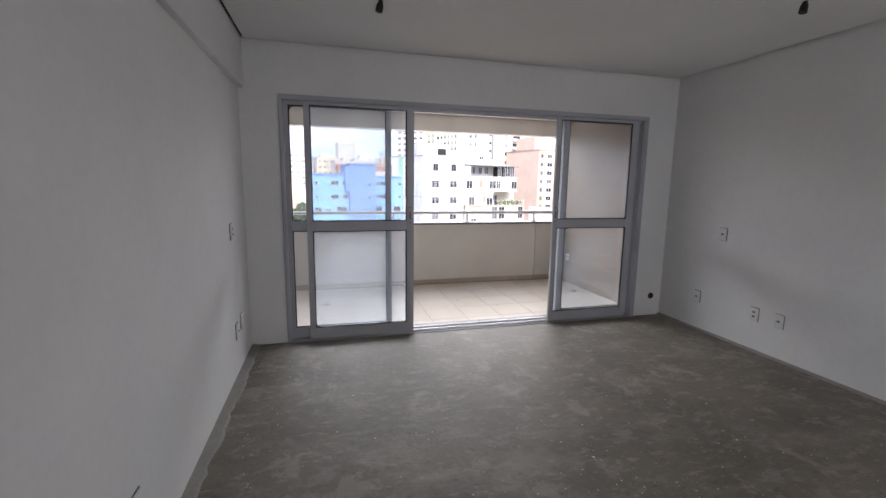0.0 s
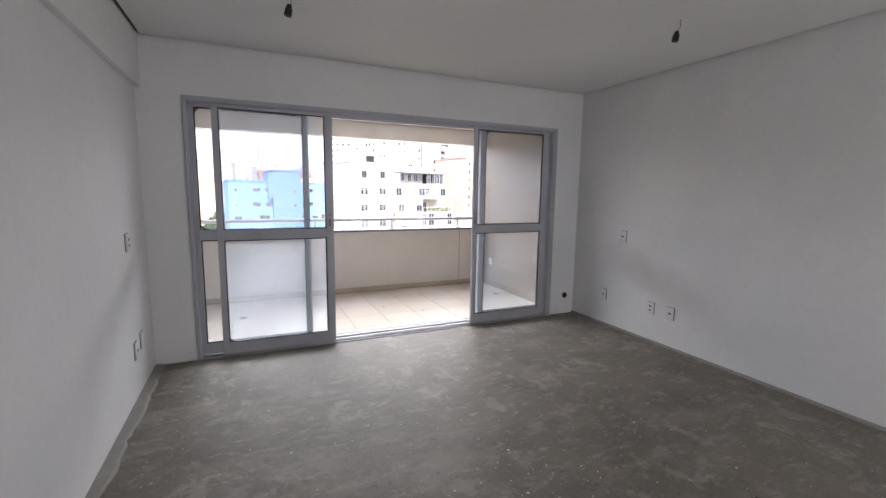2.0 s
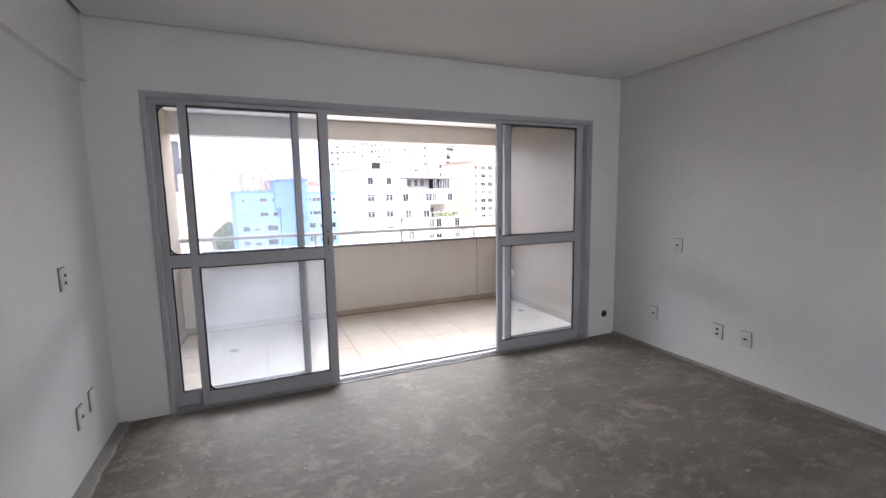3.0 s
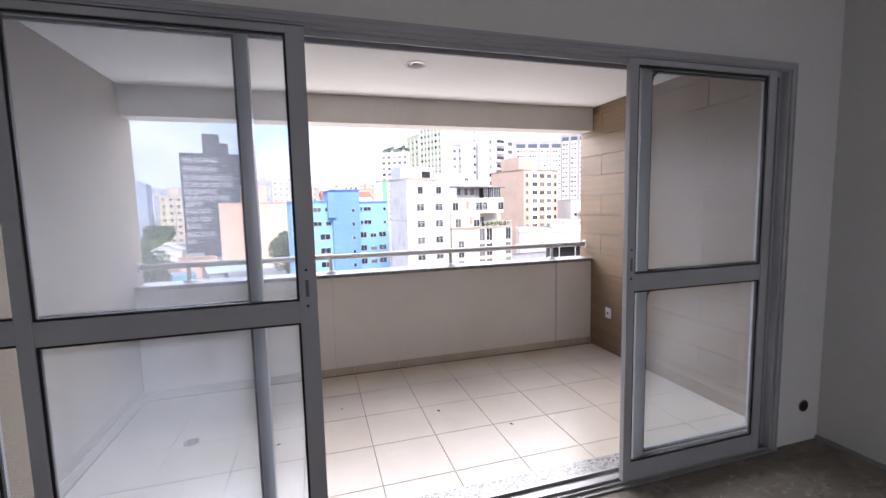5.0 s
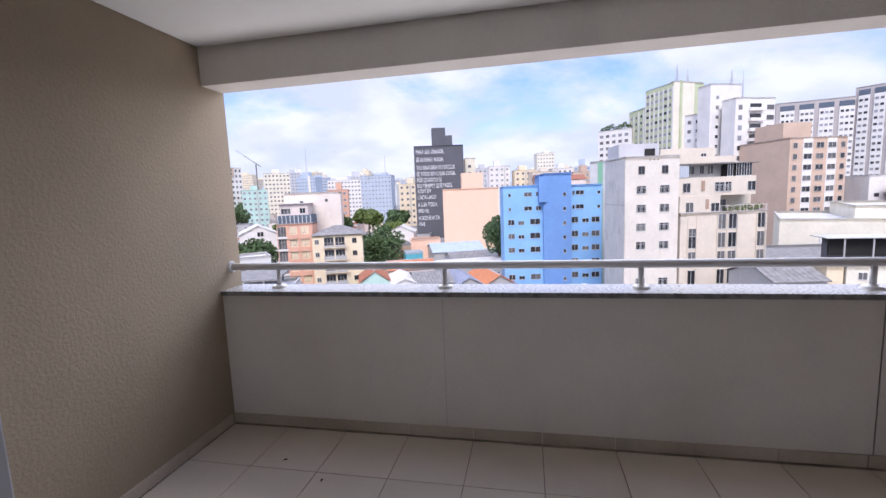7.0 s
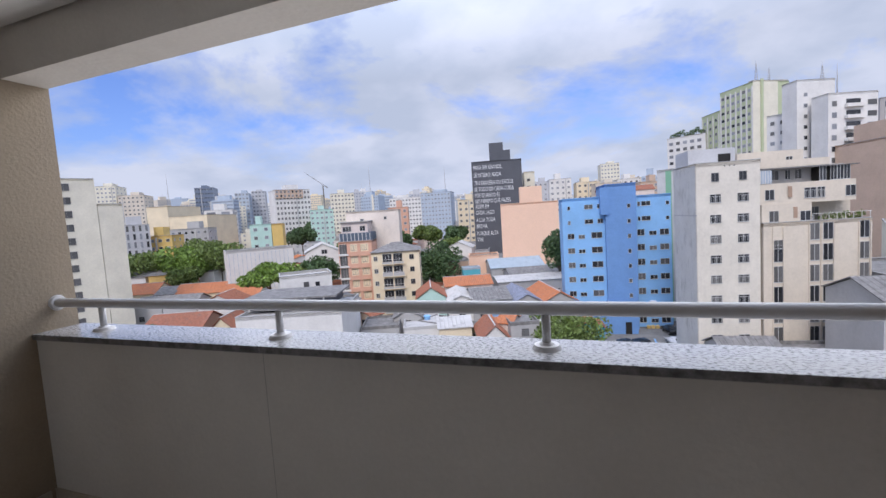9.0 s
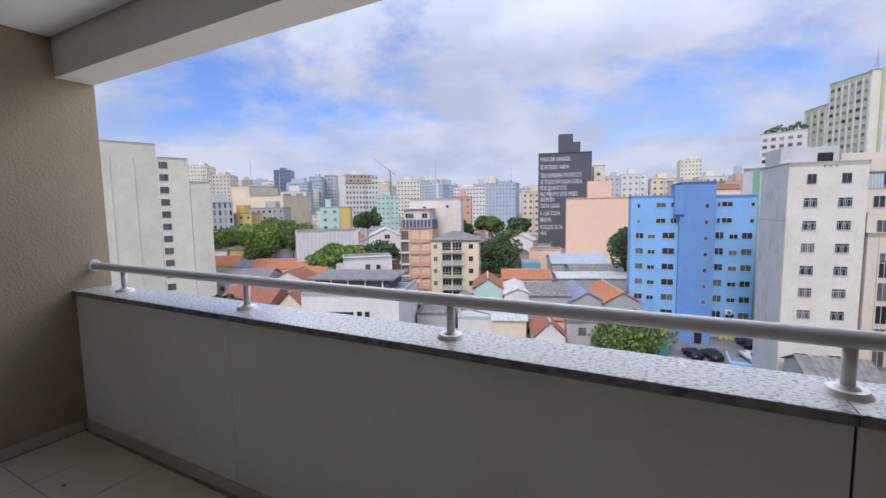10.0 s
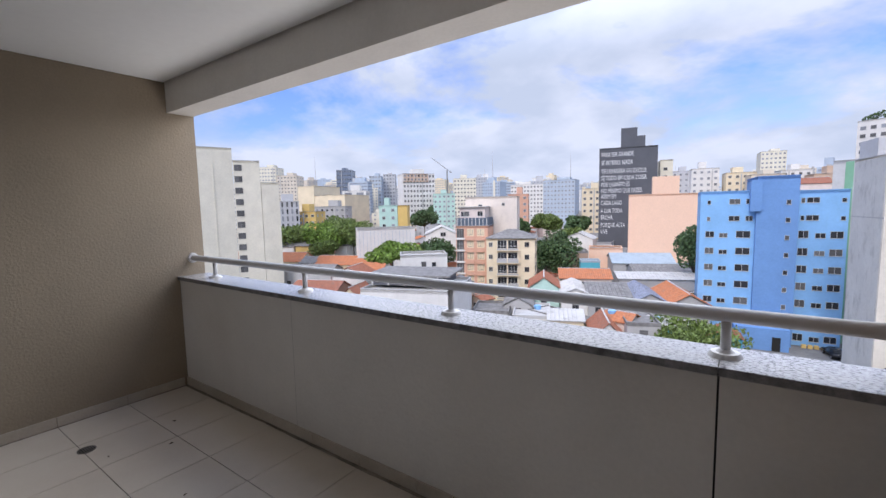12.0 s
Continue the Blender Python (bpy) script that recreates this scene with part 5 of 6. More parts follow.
        for k in range(n_):
            for z in ((1.0,) if h < 5.2 else (1.0, 3.9)):
                window(ob, "F", length * (k + 0.5) / n_, min(z, h - 1.6), 1.2 + 0.5 * (k % 2), 1.2, 2, 1 if k % 3 == 0 else 0, WIN_WHITE if k % 2 else WIN_GREY)
    return ob


house("gable", (-32.3, 80.1), (-26.8, 82.4), -15.3, 10, "mint", "redtile", 2.2, "y")
house("gable", (-30.2, 91.9), (-20.2, 96.1), -14.9, 9, "pinkw", "orange", 1.6, "x")
house("gable", (-25.0, 78.8), (-20.2, 80.8), -15.6, 12, "white", "whiteroof", 1.2, "y")
house("gable", (-20.2, 79.7), (-13.3, 82.5), -15.6, 14, "greyw", "greyroof", 1.4, "x")
house("gable", (-13.0, 81.5), (-7.3, 83.9), -16.5, 14, "greyw", "slate", 1.8, "y")
house("gable", (-7.2, 82.9), (-1.2, 85.4), -16.5, 14, "greyw", "orange", 2.0, "y")
house("gable", (-19.3, 98.6), (-4.2, 104.9), -15.1, 10, "greyw", "whiteroof", 0.8, "x")
house("gable", (-19.1, 111.8), (-5.1, 117.6), -15.2, 9, "greyw", "greyroof", 1.2, "x")
house("gable", (-26.0, 119.9), (-11.8, 125.8), -14.6, 12, "greyw", "blueroof", 2.2, "x")
house("flat", (-11.6, 123.6), (-5.7, 126.1), -15.3, 6, "blue", "blueroof", 0, "x")
house("flat", (-39.2, 118.9), (-33.1, 121.4), -12.3, 8, "brown", "greyroof", 0, "x")
house("flat", (-30.5, 107.2), (-26.3, 109.0), -13.1, 4, "teal", "blueroof", 0, "x")
house("flat", (-28.9, 66.0), (-23.0, 68.5), -17.8, 10, "white", "whiteroof", 0, "x")
house("flat", (-36.6, 65.0), (-30.5, 67.5), -17.7, 8, "greyw", "greyroof", 0, "x")
house("gable", (-22.6, 66.5), (-17.5, 68.6), -17.5, 8, "cream", "whiteroof", 1.0, "x")
house("gable", (-14.5, 63.3), (-10.3, 65.0), -18.4, 9, "white", "redtile", 2.4, "y")
house("flat", (-10.6, 67.3), (-6.3, 69.1), -16.8, 9, "greyw", "greyroof", 0, "x")
house("gable", (-33.2, 70.8), (-28.3, 72.8), -17.1, 8, "greyw", "greyroof", 1.6, "y")
house("gable", (-98.8, 78.4), (-86.8, 83.4), -14.4, 8, "cream", "orange", 2.2, "x")
house("gable", (-84.9, 79.9), (-80.7, 81.6), -14.5, 8, "cream", "orange", 2.0, "x")
house("gable", (-79.1, 80.1), (-75.0, 81.8), -14.9, 8, "white", "orange", 2.0, "x")
house("gable", (-115.2, 75.9), (-107.0, 79.4), -14.2, 9, "cream", "orange", 2.4, "x")
house("gable", (-103.2, 76.6), (-98.8, 78.4), -14.1, 8, "white", "greyroof", 1.6, "x")
house("gable", (-98.1, 67.8), (-92.4, 70.2), -14.7, 7, "greyw", "greyroof", 1.3, "x")
house("gable", (-90.3, 68.9), (-83.5, 71.7), -14.7, 7, "greyw", "greyroof", 1.6, "x")
house("gable", (-77.8, 67.6), (-70.0, 70.8), -14.8, 8, "white", "redtile", 2.4, "y")
house("gable", (-75.6, 53.0), (-65.7, 57.2), -16.7, 11, "brown", "redtile", 2.6, "x")
house("gable", (-64.1, 57.8), (-59.8, 59.6), -17.1, 8, "cream", "redtile", 2.6, "y")
house("gable", (-43.6, 64.2), (-41.8, 64.9), -17.6, 6, "blue", "redtile", 1.5, "y")
house("gable", (-48.0, 71.3), (-42.8, 73.5), -15.2, 7, "cream", "greyroof", 1.6, "y")
house("gable", (-59.3, 86.2), (-52.4, 89.1), -14.8, 8, "cream", "orange", 2.0, "x")
house("gable", (-68.4, 91.2), (-63.3, 93.3), -14.4, 8, "white", "whiteroof", 1.0, "x")
house("gable", (-86.3, 125.4), (-78.1, 128.8), -11.8, 8, "white", "greyroof", 1.5, "x")
house("flat", (-112.7, 98.0), (-108.6, 99.7), -11.1, 8, "white", "greyroof", 0, "x")
house("gable", (-120.0, 87.4), (-113.7, 90.0), -10.6, 8, "yellow", "greyroof", 1.5, "x")
house("gable", (-126.2, 84.7), (-120.7, 87.0), -10.8, 8, "white", "greyroof", 1.5, "x")
house("flat", (19.3, 57.2), (25.6, 57.0), -18.4, 6, "brown", "greyroof", name="shed")
house("gable", (17.4, 61.0), (24.0, 62.0), -18.3, 6.5, "greyw", "greyroof", 1.6, "x", False, "shed")
house("flat", (24.6, 62.4), (33.0, 64.0), -18.6, 5.5, "greyw", "greyroof", 0, "x", False, "shed")
house("flat", (16.9, 66.2), (22.6, 67.0), -19.8, 1.8, "greyw", "greyroof", 0, "x", False, "shed")
house("gable", (31.2, 58.2), (37.4, 59.2), -10.6, 9, "greyw", "greyroof", 1.9, "x", False, "shed")

# ---- the pale middle distance ----
mh = building("modern_house", "white modern house with a dark terrace roof and ribbon window", "house", (-47.7, 48.5), (-33.0, 54.0), -11.6, 14, "white", "whiteroof")
ml = mh["span"]
for z in (7.0, 4.6):
    for u in (0.10, 0.19, 0.60, 0.68):
        window(mh, "F", u * ml, z, 0.8, 1.2, 1, 0, WIN_GREY, PANE_DARK)
    window(mh, "F", 0.395 * ml, z if z > 5 else z + 0.3, 4.6, 1.1 if z > 5 else 0.7, 6, 0, WIN_GREY, PANE_DARK)
# Solid dark box: the terrace shade is put into its colour.
box_on(mh, "upper_terrace", (0.5, 3.5, 11.0, ml * 0.85, 12, 12.6), CITY["dark"], "dark box painted as the terrace shade under the roof")
box_on(mh, "terrace_roof", (-0.4, 2.6, 12.61, ml * 0.92, 13, 12.9), CITY["greyroof"])
for k in range(5):
    box_on(mh, "terrace_post", (0.6 + k * 2.9, 3.2, 11.0, 0.8 + k * 2.9, 3.4, 12.6), CITY["white"])
m2 = building("roof_house", "white cubic house with a dark doorway and thin coping", "house", (-51.6, 62.9), (-44.6, 69.0), -7.8, 7, "white", "whiteroof")
window(m2, "F", 4.6, 11.4, 1.0, 2.0, 1, 0, WIN_WHITE, PANE_GREY)
window(m2, "F", 6.6, 12.4, 0.8, 0.8, 1, 0, WIN_GREY, PANE_DARK)
hg = building("metal_hangar", "large pale grey sheet-clad hangar with blind walls", "warehouse", (-85.8, 83.7), (-75.3, 96.3), -4.2, 10, "white", "whiteroof")
for k in range(15):
    box_on(hg, "cladding_rib", (0.5 + k * 1.03, -0.06, 0.2, 0.58 + k * 1.03, -0.002, 17.6), CITY["bluegrey"])
ga = house("gable", (-73.6, 99.0), (-66.0, 104.6), -6.6, 14, "white", "whiteroof", 2.4, "y", False, "gabled_hall")
for s, z in ((2.0, 13.0), (4.8, 15.5), (5.6, 15.5), (7.6, 12.0)):
    window(ga, "F", s, z, 0.7, 1.1, 1, 0, WIN_GREY, PANE_DARK)
wh = house("gable", (-44.9, 134.4), (-36.1, 135.8), -9.6, 9, "white", "whiteroof", 2.2, "y", True, "white_house")


def block(name, label, p0, p1, top, deep, wall, step=2.9, col=2.3, w_=1.25, h_=1.2, roof="whiteroof", rows=99, pane=None):
    """A middle-distance block with regular windows on its front and, thinner, on its right side."""
    b = building(name, label, "apartment building", p0, p1, top, deep, wall, roof)
    h = top - G
    n_ = max(1, int(b["span"] / col))
    # Beyond 150 m the panes go paler, standing in for haze in the air.
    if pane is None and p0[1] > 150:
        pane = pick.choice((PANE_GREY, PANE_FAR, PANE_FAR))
    if h > 12:
        a = b["span"] * pick.uniform(0.15, 0.45)
        box_on(b, "roof_room", (a, deep * 0.2, h - 0.4, a + b["span"] * pick.uniform(0.25, 0.4), deep * 0.7, h + pick.uniform(1.6, 3.4)), CITY[wall])
        if n_ > 2 and pick.random() < 0.6:
            k = pick.randrange(1, n_)
            box_on(b, "facade_rib", (b["span"] * k / n_ - 0.25, -0.35, 1.0, b["span"] * k / n_ + 0.25, -0.002, h - 0.6), CITY["whiteroof"], "grey vertical rib on the facade")
    for r in range(min(rows, int(h / step) - 2)):
        for k in range(n_):
            far_window(b, "F", b["span"] * (k + 0.5) / n_, h - 2.4 - step * r, w_, h_, None, pane)
        for k in range(max(1, int(deep / 6))):
            far_window(b, "R", 3 + 6 * k, h - 2.4 - step * r, w_, h_, None, pane)
    return b


block("grid_tower", "white apartment tower with a dense window grid and brick-red top", (-169.4, 200.0), (-157.5, 216.2), 22.4, 16, "white", 3.0, 2.0, 1.1, 1.5, rows=11)
ub = box_on(building("unfinished_block", "brick-red unfinished top of the grid tower", "building", (-169.0, 199.4), (-159.5, 212.3), 22.3, 0.5, "orangebrown", base=17.5), "edge_strip", (0, -0.2, 0, 0.4, -0.002, 4.6), CITY["white"])
for k in range(7):
    for z in (0.6, 2.9):
        far_window(ub.parent, "F", 1.3 + 2.2 * k, z, 1.2, 1.4)
block("teal_block", "mint-teal apartment block with white bands", (-147.9, 201.7), (-137.6, 209.2), 9.5, 14, "mint", rows=7)
block("yellow_tower", "pale yellow apartment tower with balconies", (-178.6, 268.0), (-164.9, 278.0), 22.7, 16, "creamwhite", rows=11)
block("glass_tower", "dark blue-grey office tower with a flat top", (-353.0, 304.8), (-340.0, 314.0), 42.7, 20, "glassblue", 4, 2.5, 2.0, 1.2, rows=13, pane=PANE_DARK)
block("office_tower", "blue-grey office tower far across the city", (-346.9, 346.1), (-336.0, 354.0), 38.1, 18, "bluegrey", 4, 3, 2.2, 2.0, rows=12)
block("office_tower", "grey-and-white office tower far across the city", (-348.2, 370.3), (-337.0, 378.5), 41.2, 18, "palegrey", 4, 3, 2.2, 2.0, rows=12)
building("cream_hall", "large blind cream block above the trees", "building", (-199.2, 146.1), (-189.0, 149.0), 14.5, 25, "cream")
building("cream_hall", "wide blind cream block beside a taller one", "building", (-188.9, 149.1), (-170.5, 154.1), 9.2, 25, "cream")
block("yellow_block", "ochre-yellow low block with white openings", (-153.4, 109.6), (-145.0, 115.4), 0.8, 14, "yellow", rows=2)
block("striped_block", "grey block with tall vertical window strips", (-153.5, 100.0), (-147.6, 109.4), 5.2, 14, "palegrey", 2.9, 1.8, 0.9, 2.2, rows=8)
block("cream_tower", "cream residential tower on the hill", (-325.4, 199.9), (-313.8, 208.3), 37.1, 18, "creamwhite", rows=12)
block("cream_tower", "beige residential tower stepping down the hill", (-312.8, 208.3), (-299.7, 217.5), 30.0, 18, "beige", rows=11)
block("mint_block", "mint-and-yellow apartment block with small balconies", (-109.5, 116.9), (-104.0, 121.0), 2.6, 12, "mint", rows=6)
building("ochre_block", "blind ochre side wall of the mint block", "building", (-103.9, 121.1), (-101.0, 123.2), 2.5, 12, "yellow")
block("grey_block", "small greyish block with rows of windows", (-171.0, 135.0), (-158.0, 143.0), 3.0, 12, "greyw", rows=4)
block("white_block", "white office block with dark ribbon windows", (-188.0, 168.0), (-177.0, 176.0), 12.0, 14, "white", 3.2, 5, 4.2, 1.4, rows=7)
block("orange_block", "bright orange-red narrow apartment block", (-87.5, 178.6), (-79.0, 182.0), 6.8, 12, "pink", rows=6)
block("blue_white_slab", "pale blue-and-white apartment slab", (-140.2, 285.8), (-116.6, 289.2), 16.5, 16, "white", rows=10)
block("blue_white_slab", "pale blue-grey apartment slab with many windows", (-116.6, 289.6), (-95.0, 292.7), 18.8, 16, "bluegrey", rows=10)
block("yellow_tower", "cream-orange apartment tower behind trees", (-61.9, 204.7), (-53.6, 205.9), 8.8, 14, "cream", rows=8)
block("white_tower", "white apartment tower standing above the blue block", (7.2, 360.7), (20.9, 362.6), 33.9, 16, "creamwhite", rows=14)
for k, (x, y, top, m) in enumerate(((-20, 235, 17, "white"), (-6, 230, 14, "cream"), (3, 215, 12, "beige"), (14, 250, 15, "white"), (24, 235, 12, "orangebrown"), (-32, 262, 18, "palegrey"))):
    block("distant_block", "pale apartment block packed among others on the slope", (x, y), (x + 11, y + 2), top, 12, m, rows=6)
house("gable", (4, 196), (14, 197), 7.5, 10, "brown", "redtile", 2.2, "x", False)
house("gable", (16, 199), (26, 200), 7.0, 10, "pinkw", "redtile", 2.2, "x", False)

# ---- low roofs and towers filling the city to the skyline ----
fill = random.Random(21)
KEEP = [(o.location.x, o.location.y) for o in scene.objects if o.parent is None and o.location.y > 40]
made = 0
while made < 230:
    az, dist = radians(fill.uniform(-66, 3)), fill.uniform(112, 330)
    x, y = dist * math.sin(az), dist * math.cos(az)
    if min(math.hypot(x - a, y - b) for a, b in KEEP) < (9 if dist < 200 else 7):
        made += 0.2
        continue
    KEEP.append((x, y))
    w_ = fill.uniform(7, 13)
    yaw = -az + fill.uniform(-0.4, 0.4)
    p1 = (x + w_ * math.cos(yaw), y + w_ * math.sin(yaw))
    wall, roof = fill.choice(("white", "cream", "pinkw", "greyw", "creamwhite", "palegrey", "beige")), fill.choice(("orange", "orange", "redtile", "greyroof", "whiteroof", "greyroof"))
    eave = G + fill.uniform(4, 8) + max(0, dist - 150) * 0.04
    if fill.random() < 0.3:
        eave += fill.uniform(4, 9)
        o = block("low_block", "plain %s low-rise block among the rooftops" % {"greyw": "grey", "pinkw": "pinkish", "creamwhite": "off-white", "palegrey": "pale grey"}.get(wall, wall), (x, y), p1, eave, w_, wall, 3.0, 3.4, rows=3, roof="greyroof")
    else:
        o = house("gable" if fill.random() < 0.75 else "flat", (x, y), p1, eave, fill.uniform(7, 11), wall, roof, fill.uniform(1.4, 2.4), fill.choice("xy"), False)
        if dist < 230:
            for u in (0.25, 0.7):
                far_window(o, "F", w_ * u, eave - G - 2.1, 1.3, 1.2, None, PANE_DARK)
    made += 1

made = 0
while made < 46:
    x, y = fill.uniform(-95, 0), fill.uniform(62, 112)
    if y < 56 + 0.3 * abs(x + 30) or min(math.hypot(x - a, y - b) for a, b in KEEP) < 4.2:
        made += 0.1
        continue
    KEEP.append((x, y))
    w_, eave = fill.uniform(3, 6), fill.uniform(-19.2, -17.0)
    yaw = math.atan2(-x, y) + fill.uniform(-0.3, 0.3)
    wall, roof = fill.choice(("white", "greyw", "cream", "pinkw", "teal")), fill.choice(("greyroof", "whiteroof", "redtile", "orange", "greyroof"))
    o = house("gable" if fill.random() < 0.5 else "flat", (x, y), (x + w_ * math.cos(-yaw), y + w_ * math.sin(-yaw)), eave, fill.uniform(3, 6), wall, roof, fill.uniform(0.6, 1.3), fill.choice("xy"), False, "outbuilding")
    far_window(o, "F", w_ * 0.5, eave - G - 1.9, 1.1, 1.1, None, PANE_DARK)
    if fill.random() < 0.5:
        tank = thing("water_tank", (x + 1.2, y + 1.5, eave + 0.15 if roof != "orange" else eave + 0.4), "small round plastic water tank on a low roof", "water tank", "water tanks on the low roofs")
        bm = bmesh.new()
        bm_tube(bm, (0, 0, 0), (0, 0, 0.9), 0.55, 0.65, n=14)
        part("body", bm, CITY["blue" if fill.random() < 0.5 else "greyw"], tank)
        bm = bmesh.new()
        bm_tube(bm, (0, 0, 0.901), (0, 0, 1.05), 0.68, 0.35, n=14)
        part("lid", bm, CITY["blue"], tank)
    made += 1

# Pale skyline walls and panes hold the distance haze in their colour.
SKY_WALLS = ("white", "white", "creamwhite", "palegrey", "bluegrey", "cream", "beige", "palegrey", "bluegrey")
SKY_PANES = mat("distant_windows_haze_tint", (0.32, 0.35, 0.39), 0.4, color2=(0.22, 0.24, 0.28), scale=0.3)
for k in range(330):
    az, dist = radians(fill.uniform(-70, 40)), 340 + 1100 * fill.random() ** 0.8
    x, y = dist * math.sin(az), dist * math.cos(az)
    crest = 1.4 + dist * (0.028 + 0.050 * abs(noise.noise(Vector((math.degrees(az) * 0.12, 3.3, 0)))) + fill.uniform(-0.014, 0.022))
    w_, d_, h = fill.uniform(9, 19) * (1 + dist / 1600), fill.uniform(10, 17), crest - G
    wall = fill.choice(SKY_WALLS)
    ob = thing("skyline_tower", (x, y, G), "distant %s high-rise in the hazy skyline" % {"creamwhite": "off-white", "palegrey": "pale grey", "bluegrey": "blue-grey"}.get(wall, wall), "high-rise", "towers of the skyline")
    ob.rotation_euler = (0, 0, -az + fill.uniform(-0.6, 0.6))
    part("wall", boxes((-w_ / 2, 0, 0, w_ / 2, d_, h)), CITY[wall], ob)
    bm = boxes((-w_ * 0.25, 2, h + 0.002, w_ * fill.uniform(0.05, 0.3), d_ * 0.6, h + fill.uniform(2, 6)))
    part("roof_room", bm, CITY[wall], ob)
    bm = bmesh.new()
    n_, strips = int(w_ / fill.uniform(2.6, 3.8)), fill.random() < 0.35
    z = h - 2.6
    while z > max(4, h - 45):
        if strips:
            bm_box(bm, -w_ / 2 + 0.6, -0.08, z, w_ / 2 - 0.6, -0.01, z + 1.3)
            bm_box(bm, w_ / 2 + 0.01, 0.6, z, w_ / 2 + 0.08, d_ - 0.6, z + 1.3)
        else:
            for j in range(n_):
                xx = -w_ / 2 + w_ * (j + 0.5) / n_
                bm_box(bm, xx - 0.75, -0.08, z, xx + 0.75, -0.01, z + 1.35)
        z -= 3.1
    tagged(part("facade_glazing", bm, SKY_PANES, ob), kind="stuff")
    if fill.random() < 0.4:
        rib = fill.uniform(-0.3, 0.3) * w_
        part("facade_rib", boxes((rib - 1.1, -0.5, 0, rib + 1.1, -0.1, h + 1.2)), CITY[fill.choice(("white", "bluegrey", "creamwhite", "greyw"))], ob, "vertical rib of another tone")
    if fill.random() < 0.07:
        bm = bmesh.new()
        bm_tube(bm, (0, 4, h), (0, 4, h + fill.uniform(12, 24)), 0.35, 0.1, n=6)
        part("antenna_mast", bm, CITY["palegrey"], ob, "thin rooftop antenna mast")

# ---- masts and a crane on the skyline ----


def mast(x, y, z0, z1, label, r=0.5):
    """A tapering lattice mast: four legs with cross bars."""
    ob = thing("antenna_tower", (x, y, z0), label, "antenna mast", "antenna masts of the skyline")
    h = z1 - z0
    for sx in (-1, 1):
        for sy in (-1, 1):
            bm = bmesh.new()
            bm_tube(bm, (sx * r, sy * r, 0), (0, 0, h), r * 0.16, r * 0.08, n=5)
            part("leg", bm, CITY["palegrey"], ob)
    for k in range(1, 8):
        q = r * (1 - k / 9)
        bm = bm_ring((-q, -q, q, q), (-q * 0.8, -q * 0.8, q * 0.8, q * 0.8), h * k / 9, h * k / 9 + 0.12 * r)
        part("brace", bm, CITY["greyroof"], ob)


mast(117.0, 272.0, G, 64.0, "tall lattice mast behind the grey slab", 1.2)
mast(63.5, 205.0, 45.9, 54.0, "rooftop antenna on the cream tower", 0.5)
mast(68.0, 206.0, 45.9, 51.5, "small rooftop antenna on the cream tower", 0.4)
mast(20.8, 74.0, 6.1, 9.0, "thin rooftop antenna on the white block", 0.15)
mast(63.0, 151.5, 32.5, 37.0, "rooftop antenna on the white tower", 0.35)
mast(-230.0, 420.0, G, 62.0, "tall broadcasting mast far across the city", 0.9)
mast(-160.0, 470.0, G, 58.0, "tall broadcasting mast beyond the roofs", 0.9)
mast(-420.0, 330.0, G, 64.0, "slender broadcasting mast on the far ridge", 0.9)
crane = thing("tower_crane", (-152.0, 222.0, G), "grey tower crane beside the unfinished tower", "crane")
bm = bmesh.new()
bm_tube(bm, (0, 0, 0), (0, 0, 47), 0.35, n=6)
part("crane_mast", bm, CITY["greyroof"], crane)
bm = bmesh.new()
bm_tube(bm, (2, 2, 45.5), (-8, -6, 55), 0.22, 0.1, n=6)
part("crane_jib", bm, CITY["greyroof"], crane)

# ---- trees ----


def tree(x, y, z_top, r, material, seed, label, skirt=1.2, flat=0.6, size=0.55):
    """A tree with a tapered trunk, limbs and a crown of many leaf clumps. z_top: the height of its top in the world."""
    rng_ = np.random.default_rng(seed)
    ob = thing("tree", (x, y, G), label, "tree")
    h = z_top - G
    bm = bmesh.new()
    fork = max(1.5, h - r * flat * (skirt + 0.5))
    bm_tube(bm, (0, 0, 0), (0.1, 0.05, fork), 0.34, 0.2, n=10)
    lobes = []
    for k in range(16):
        a = 2.4 * k + rng_.uniform(-0.4, 0.4)
        d = r * (0.0 if k == 0 else rng_.uniform(0.35, 0.72))
        c = (d * math.cos(a), d * math.sin(a), h - r * flat * rng_.uniform(0.45, 0.95 if k < 9 else skirt + 0.2) - (0.25 * d if k else 0))
        lobes.append(c)
        bm_tube(bm, (0.1, 0.05, fork - 0.4), (c[0] * 0.8, c[1] * 0.8, c[2] - 0.2), 0.13, 0.04, n=6)
    part("trunk", bm, BARK, ob, "brown trunk with spreading limbs")
    bm = bmesh.new()
    for c in lobes:
        rr = r * rng_.uniform(0.34, 0.5)
        leaf_cloud(bm, c, (rr, rr, rr * flat * 1.1), int(240 * max(0.6, (r / 5) ** 0.8)), size, rng_)
    part("crown", bm, material, ob)
    return ob


tree(-2.6, 71.5, -14.0, 7.6, LEAF, 1, "round green tree at the edge of the parking yard", size=0.42)
tree(-40.5, 119.5, -4.5, 6.6, LEAF_DARK, 2, "tall dark green tree behind the cream block", flat=1.2)
tree(-43.5, 116.5, -8.0, 4.5, LEAF_DARK, 3, "dark green tree below a taller one", flat=1.0)
tree(-6.2, 109.5, -2.6, 4.0, LEAF_DARK, 4, "dark green tree squeezed against the peach wall", skirt=1.7, flat=1.3)
tree(-117.0, 97.5, -1.6, 9.0, LEAF_BRIGHT, 5, "large light green tree in the square", flat=0.75)
